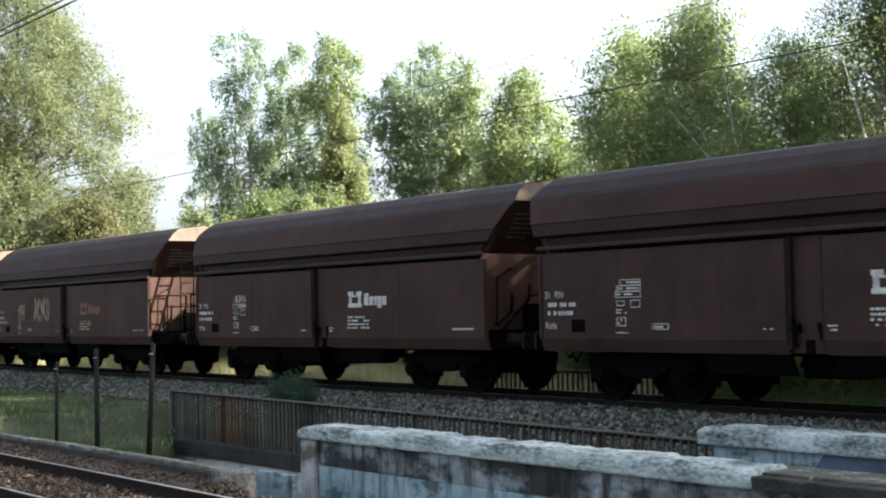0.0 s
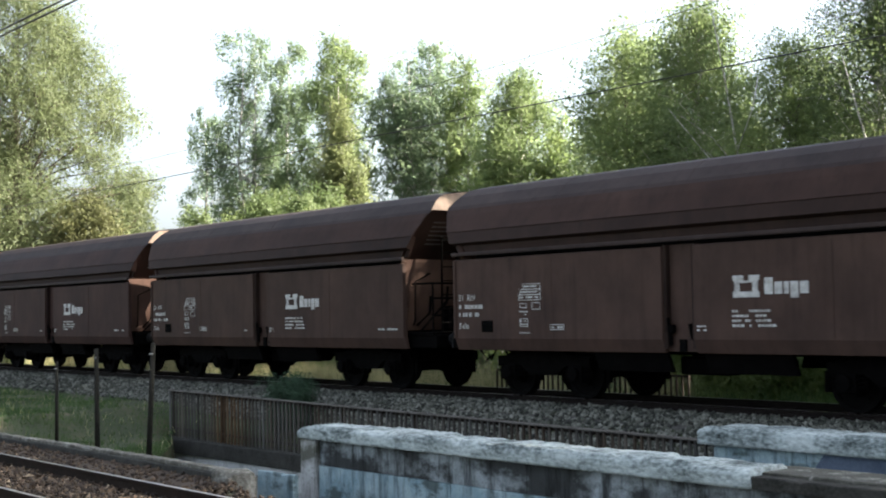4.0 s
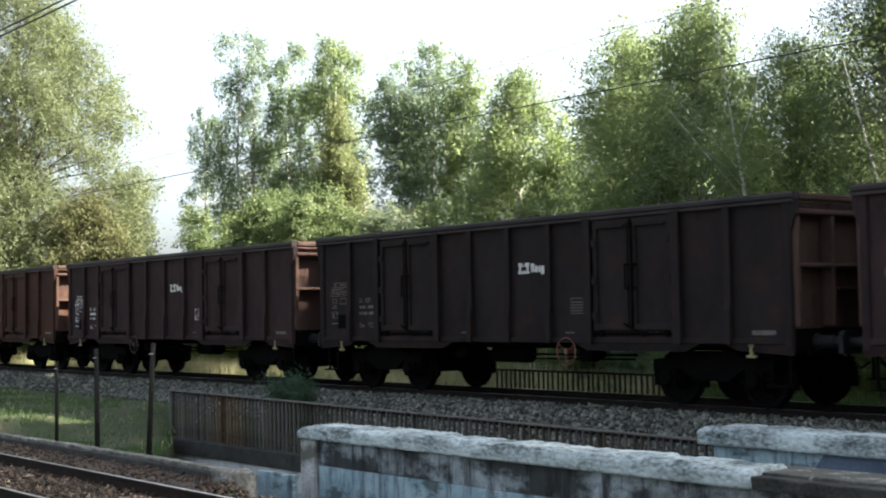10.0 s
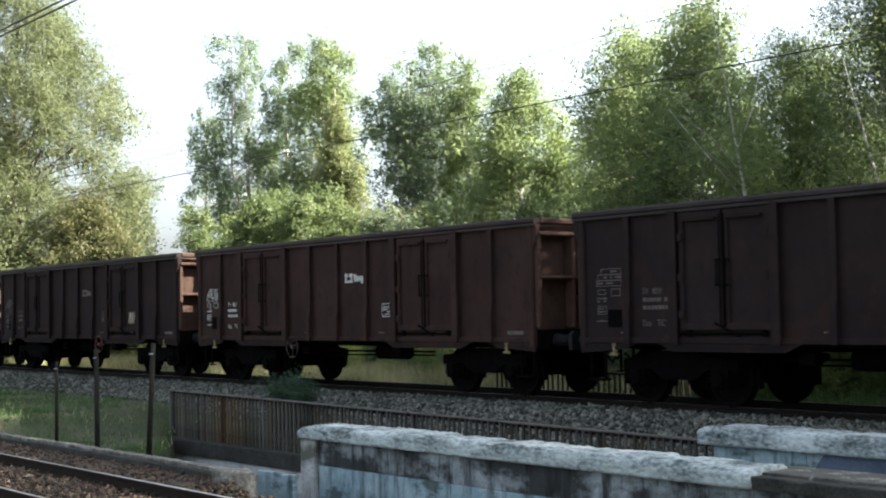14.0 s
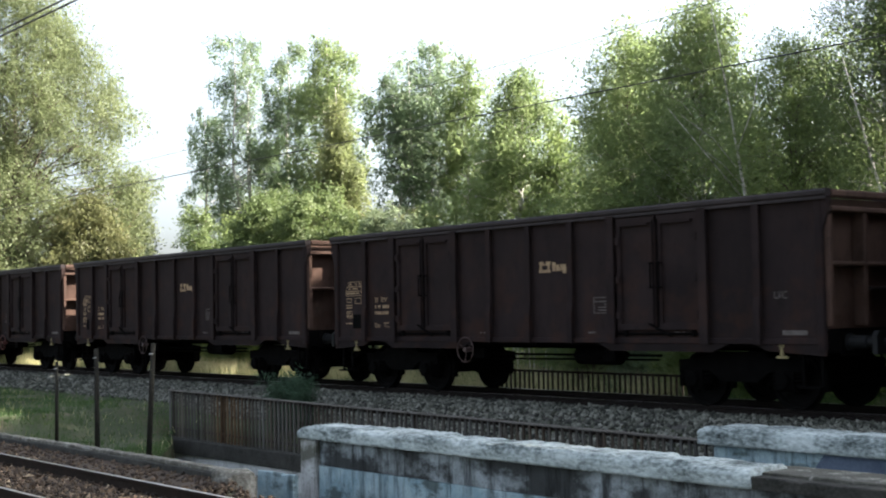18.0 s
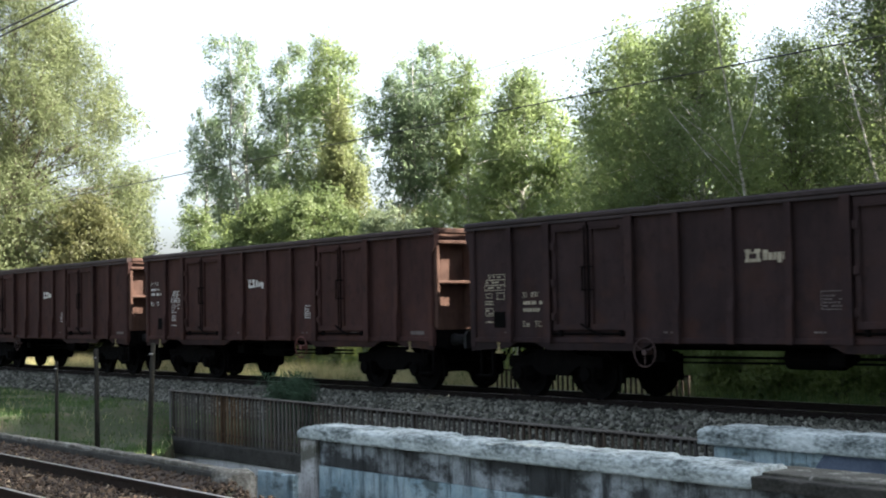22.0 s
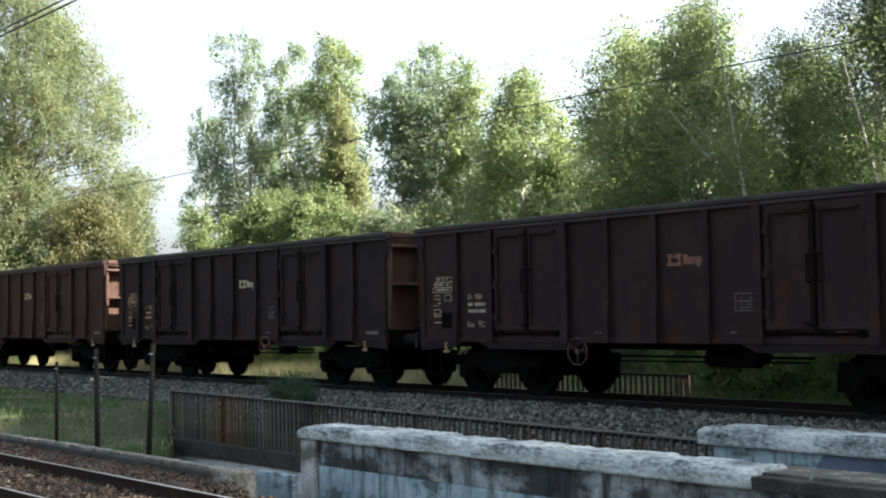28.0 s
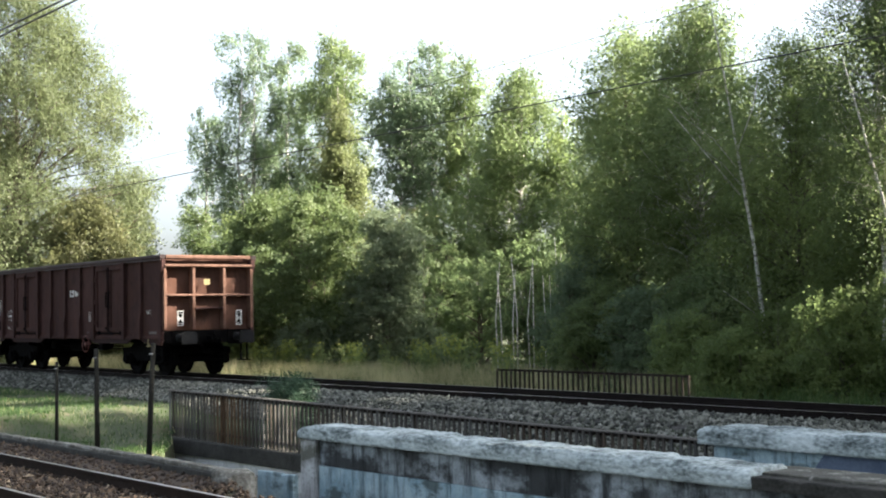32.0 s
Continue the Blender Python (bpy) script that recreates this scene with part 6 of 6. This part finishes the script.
def letter_gondola(w, logo, text, seed, alt, at=6.66, uic=""):
    rng = random.Random(seed)
    y = -1.386
    X0 = -HALF
    if logo:
        a, word = emblem(X0 + at, 2.29, 0.20, y)
        part("emblem", a, M[logo], w, "painted square clasp emblem")
        # the word runs up to a rib and ends before it
        word = Build()
        x = X0 + at + 0.345
        for ww, lo, hi in ((0.090, 0.01, 0.17), (0.080, 0.01, 0.125), (0.050, 0.01, 0.125), (0.080, -0.035, 0.125), (0.080, 0.01, 0.125)):
            word.box(x, x + ww, y - 0.003, y, 2.30 + lo, 2.30 + hi)
            x += ww + 0.018
        tagged(part("emblem_word", word, M[logo], w), kind="stuff")
    if text:
        gx, nx, nz = (1.42, 0.22, 0.62) if alt else (0.38, 1.46, 0.0)
        b = load_table(X0 + gx, 1.40, y, rng)
        tagged(part("inscription_panel", b, M[text], w), kind="stuff")
        bk = Build()
        bars(bk, X0 + nx + 0.02, 1.56 + nz, 0.62, 0.26, y, 2, 0.8, rng)
        tagged(part("number_block", bk, M[text], w), kind="stuff")
        painted("class_lettering", lettering("31  RIV", 0.15, X0 + nx, y, 1.85 + nz), text, w)
        painted("class_lettering", lettering("Eas   TC", 0.15, X0 + nx, y, 1.32 + nz), text, w)
        b = frame_box(Build(), X0 + 8.04, 1.54, 0.42, 0.28, y, 0.014)
        tagged(part("inspection_panel", bars(b, X0 + 8.08, 1.57, 0.34, 0.2, y, 4, 0.8, rng), M["faint" if text != "white" else "white"], w), kind="stuff")
        b = Build()
        for s in (0.95, 4.95, 7.9, 9.9):
            bars(b, X0 + s, 1.18, 0.22, 0.06, y, 1, 0.8, rng)
        tagged(part("edge_mark", b, M["faint"], w), kind="stuff")
        part("white_bar", Build().box(X0 + 12.05, X0 + 12.5, y - 0.003, y, 1.17, 1.24), M["faint"], w, "dull painted bar")
        if uic:
            painted("class_lettering", lettering("UIC", 0.16, X0 + 11.9, y, 1.72), uic, w)
    part("hatch_plate", Build().box(X0 + 0.66, X0 + 0.98, y - 0.012, y, 1.30, 1.60, 0.01), M["iron"], w, "small dark hatch plate")


def letter_hopper(w, logo, text, seed):
    rng = random.Random(seed)
    y = -1.503
    X0 = -HL
    a, word = emblem(X0 + 6.90, 1.75, 0.34, y)
    part("emblem", a, M[logo], w, "painted square clasp emblem")
    tagged(part("emblem_word", word, M[logo], w), kind="stuff")
    tagged(part("small_print", bars(Build(), X0 + 6.87, 1.28, 0.85, 0.30, y, 4, 0.8, rng), M[text], w), kind="stuff")
    tagged(part("number_block", bars(Build(), X0 + 0.14, 1.48, 0.80, 0.30, y, 2, 0.8, rng), M[text], w), kind="stuff")
    painted("class_lettering", lettering("31  RIV", 0.17, X0 + 0.12, y, 1.82), text, w)
    painted("class_lettering", lettering("Falls", 0.17, X0 + 0.14, y, 1.28), text, w)
    tagged(part("inscription_panel", load_table(X0 + 1.88, 1.20, y, rng), M[text], w), kind="stuff")
    b = frame_box(Build(), X0 + 2.72, 1.26, 0.36, 0.10, y, 0.014)
    bars(b, X0 + 2.76, 1.27, 0.28, 0.07, y, 1, 0.8, rng)
    bars(b, X0 + 10.5, 1.24, 0.75, 0.08, y, 1, 0.8, rng)
    bars(b, X0 + 5.0, 1.24, 0.22, 0.05, y, 1, 0.8, rng)
    bars(b, X0 + 6.15, 1.22, 0.2, 0.12, y, 2, 0.8, rng)
    tagged(part("edge_mark", b, M[text], w), kind="stuff")
    # two blocks of small print on the sloped end of the lid
    b = Build()
    for y0 in (-1.0, 0.02):
        for k in range(6):
            z, wide = 3.44 - 0.085 * k, (0.3, 0.75, 0.7, 0.8, 0.62, 0.5)[k]
            x = HL + 0.166 + (z - 3.17) * 0.78
            b.add([(x, y0, z), (x, y0 + wide, z), (x + 0.022, y0 + wide, z + 0.028), (x + 0.022, y0, z + 0.028)], [(0, 1, 2, 3)])
    part("end_print", b, M["faint"], w, "faint rows of small print")
    part("hatch_plate", Build().box(X0 + 0.82, X0 + 1.14, y - 0.012, y, 1.22, 1.44, 0.01), M["iron"], w, "small dark hatch plate")


# ---- the train ----
PITCH = 14.04
# by order from the rear: tint, emblem, lettering, place of the brake handwheel, graffito
BROWN, DARK, GREY, RUST, RED, PLUM = (0.036, 0.0225, 0.0200), (0.0210, 0.0155, 0.0155), (0.0180, 0.0148, 0.0146), (0.040, 0.0235, 0.0185), (0.042, 0.0235, 0.0215), (0.0290, 0.0200, 0.0205)
STYLE = [(RED, "white", "white", 1.55), (RED, "white", "white", 1.55), (BROWN, "white", "white", -1.85), (DARK, "orange", "cream", -1.85), (GREY, "cream", "ochre", 1.0), (BROWN, "ochre", "faint", -1.85),
         (PLUM, "cream", "white", -1.85), (RUST, "cream", "faint", -1.9), (DARK, "ochre", "ochre", -1.85), (DARK, "orange", "", -1.85), (PLUM, "cream", "cream", -1.85), (RED, "white", "white", 1.6),
         (RED, "white", "white", -1.85), (BROWN, "faint", "ochre", 1.5), (DARK, "faint", "faint", -1.85), (DARK, "ochre", "ochre", -1.85), (DARK, "ochre", "ochre", -1.85), (DARK, "ochre", "faint", 1.5),
         (BROWN, "orange", "ochre", -1.85), (DARK, "orange", "faint", 1.5), (BROWN, "white", "white", -1.85), (DARK, "faint", "faint", 1.3), (PLUM, "cream", "cream", 1.4), (PLUM, "white", "ochre", -1.85),
         (GREY, "white", "faint", 1.3), (PLUM, "white", "white", -1.85), (RUST, "faint", "faint", 1.5), (PLUM, "cream", "cream", -1.85), (DARK, "faint", "ochre", 1.6), (DARK, "faint", "faint", 1.5)]
# hoppers: place of the body's left edge from the reference, platform end, tint, emblem, lettering
UMBER = (0.042, 0.0258, 0.0230)
HOPPERS = [(-420.72, 1, (0.058, 0.038, 0.031), "white", "white"), (-433.87, 1, (0.050, 0.033, 0.027), "white", "white"), (-446.77, -1, UMBER, "white", "white"), (-460.27, -1, UMBER, "ochre", "ochre"),
           (-474.55, 1, UMBER, "white", "white"), (-487.60, -1, UMBER, "white", "white"), (-501.84, 1, UMBER, "orange", "cream"), (-515.4, -1, BROWN, "white", "white"), (-528.6, 1, BROWN, "white", "white")]
TRAIN = []


# ends' paler tints hold painted sunlight; aprons are sootier, and dust lies on rims
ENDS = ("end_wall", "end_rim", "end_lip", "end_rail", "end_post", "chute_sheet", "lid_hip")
SOOT, DUST = (0.010, 0.0085, 0.0085), (0.040, 0.036, 0.037)
# jambs of the centre bay take a near-black tint
# upper_strip and lid_end: shade under the lid is put into the dark tints
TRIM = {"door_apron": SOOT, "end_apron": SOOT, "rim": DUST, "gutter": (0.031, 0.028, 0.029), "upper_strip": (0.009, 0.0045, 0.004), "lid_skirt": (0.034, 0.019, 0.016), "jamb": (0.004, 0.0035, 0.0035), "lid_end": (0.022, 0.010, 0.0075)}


def paint_all(w, colour):
    grey = tuple(0.3 * c + 0.7 * g for c, g in zip(colour, (0.038, 0.0330, 0.0340)))
    for o in (w, *w.children_recursive):
        lid = o.type == "MESH" and o.data.materials and o.data.materials[0] == M["lid"]
        kind = o.name.split(".")[0]
        shade = grey if lid else colour
        # sunlit brightness is mixed into the tint of ends and lid hips
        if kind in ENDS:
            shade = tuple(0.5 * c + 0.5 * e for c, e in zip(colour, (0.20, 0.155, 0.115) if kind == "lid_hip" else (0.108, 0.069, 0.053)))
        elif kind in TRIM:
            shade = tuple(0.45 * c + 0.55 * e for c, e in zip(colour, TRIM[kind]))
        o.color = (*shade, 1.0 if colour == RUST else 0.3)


def scribble(w, s, z, wide, tall, y, mat, seed):
    """A sprayed looping line, no letters."""
    rng = random.Random(seed)
    b = Build()
    for k in range(5):
        x = s + wide * k / 5
        pts = [(x + wide * 0.2 * (0.5 + 0.5 * math.sin(1.9 * i + k)) * rng.uniform(0.6, 1.2), y, z + tall * (0.5 + 0.5 * math.cos(1.3 * i + k * 2.1))) for i in range(6)]
        b.tube(pts, 0.024, 5)
    b.v = [(px, y + 0.12 * (py - y), pz) for px, py, pz in b.v]
    part("sprayed_scribble", b, M[mat], w, "sprayed looping scribble")


def colour_words(c):
    return {RUST: "rust-brown", RED: "red-brown", GREY: "dark grey", DARK: "sooty dark brown", PLUM: "dull plum-brown"}.get(c, "brown")


def make_train():
    D = gondola_meshes()
    bases = {1: build_gondola(D, 1.55), -1: build_gondola(D, -1.85)}
    plain = {k: [b] + [copy_thing(b, pose(0, 0, 0)) for _ in range(sum(1 for q in STYLE if (q[3] > 0) == (k > 0)) - 1)] for k, b in bases.items()}
    for j, (tint, logo, text, wheel) in enumerate(STYLE):
        k = 1 if wheel > 0 else -1
        w = plain[k].pop()
        letter_gondola(w, logo, text, 40 + j, j in (7, 11, 13), 5.5 if j == 11 else 6.66, {0: "white", 1: "white", 8: "faint", 15: "faint"}.get(j, ""))
        tagged(w, "%s open gondola wagon with ribbed sides, %s" % (colour_words(tint), {"": "bare of lettering", "faint": "worn lettering", "ochre": "faded ochre lettering", "white": "white lettering", "cream": "yellowed lettering"}[text]),
               "railway wagon", "open wagons of the train")
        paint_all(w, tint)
        TRAIN.append((w, -PITCH * j + HALF))
        if j == 21:
            scribble(w, -HALF + 9.9, 1.45, 0.42, 0.34, -1.425, "cream", 5)
        if j == 0:
            for o in w.children_recursive:
                if o.name.split(".")[0] in ENDS:
                    o.color = (0.075, 0.041, 0.030, 1) if o.name.startswith("end_wall") else (0.125, 0.075, 0.056, 1)
            for y in (-0.9, 0.9):
                t = part("tail_board", Build().box(HALF + 0.10, HALF + 0.112, y - 0.09, y + 0.09, 1.38, 1.79), M["white"], w, "white-framed tail board")
                f = Build()
                for ring in ([(y - 0.065, 1.765), (y + 0.065, 1.765), (y + 0.065, 1.72), (y - 0.065, 1.72)], [(y - 0.075, 1.705), (y + 0.075, 1.705), (y, 1.585)], [(y - 0.075, 1.455), (y + 0.075, 1.455), (y, 1.575)], [(y - 0.065, 1.44), (y + 0.065, 1.44), (y + 0.065, 1.41), (y - 0.065, 1.41)]):
                    f.prism(ring, 0, HALF + 0.113, HALF + 0.118)
                part("tail_board_field", f, M["iron"], t, "dark wedge-shaped fields")
            part("yellow_mark", Build().box(HALF + 0.003, HALF + 0.006, -0.12, 0.06, 2.5, 2.66), M["yellow"], w)
    H = hopper_meshes()
    bases = {1: build_hopper(H, 1), -1: build_hopper(H, -1)}
    plain = {k: [b] + [copy_thing(b, pose(0, 0, 0)) for _ in range(sum(1 for q in HOPPERS if q[1] == k) - 1)] for k, b in bases.items()}
    for j, (left, plat, tint, logo, text) in enumerate(HOPPERS):
        w = plain[plat].pop()
        letter_hopper(w, logo, text, 80 + j)
        if j in (3, 6):
            scribble(w, -HL + (8.7 if j == 3 else 3.25), 1.55, 1.8 if j == 3 else 1.3, 0.75, -1.506, "faint" if j == 3 else "cream", j)
        tagged(w, "%s covered hopper wagon with a weathered grey lid" % colour_words(tint), "railway wagon", "covered hopper wagons of the train")
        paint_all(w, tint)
        TRAIN.append((w, left + HL))


make_train()


def place_at(t):
    """Where the reference end of the train is at t seconds: it gathers speed slightly."""
    return 456.464 + t * (-13.81064 + t * (-0.0634208 + t * (-0.00079463 + t * 2.88896e-05)))


def wheel_rows(off):
    """Turns of a wheel while its wagon passes before the camera, step by step."""
    rows, r = [], 0.46
    seen = [k for k in range(0, 961) if -62 < place_at(k / 30) + off < -2]
    if not seen:
        return None
    a, b = seen[0], seen[-1]
    s0 = place_at(a / 30)
    at = lambda k: math.degrees((s0 - place_at(k / 30)) / r)
    ks = ([0] if a > 0 else []) + list(range(a, b + 1)) + ([960] if b < 960 else [])
    for k in ks:
        ang = 0 if k < a else at(min(k, b))
        rows.append((k / 30, -ang))
    return rows


def motions():
    for w, off in TRAIN:
        walk(w, [(0.5 * k, pose(place_at(0.5 * k) + off, 0, 0)) for k in range(65)])
        rows = wheel_rows(off)
        if rows:
            for o in w.children_recursive:
                if o.name.startswith("wheelset"):
                    p = o.location.copy()
                    walk(o, [(t, pose(p.x, p.y, p.z, 0, a, 0)) for t, a in rows])
    for k, (name, amp) in enumerate((("willow", 0.5), ("birch_a", 1.5), ("birch_b", 1.5), ("birch_y", 0.8), ("aspen", 0.7), ("birch_c", 0.5), ("right_a", 0.4), ("right_b", 0.4), ("right_c", 0.6))):
        o = TREES[name]
        p = o.location.copy()
        walk(o, [(t, pose(p.x, p.y, p.z, amp * 0.4 * math.sin(0.9 * t + k), amp * (math.sin(0.23 * t + 0.5 * k) + 0.35 * math.sin(1.3 * t + k)), 0)) for t in range(0, 33)])


motions()
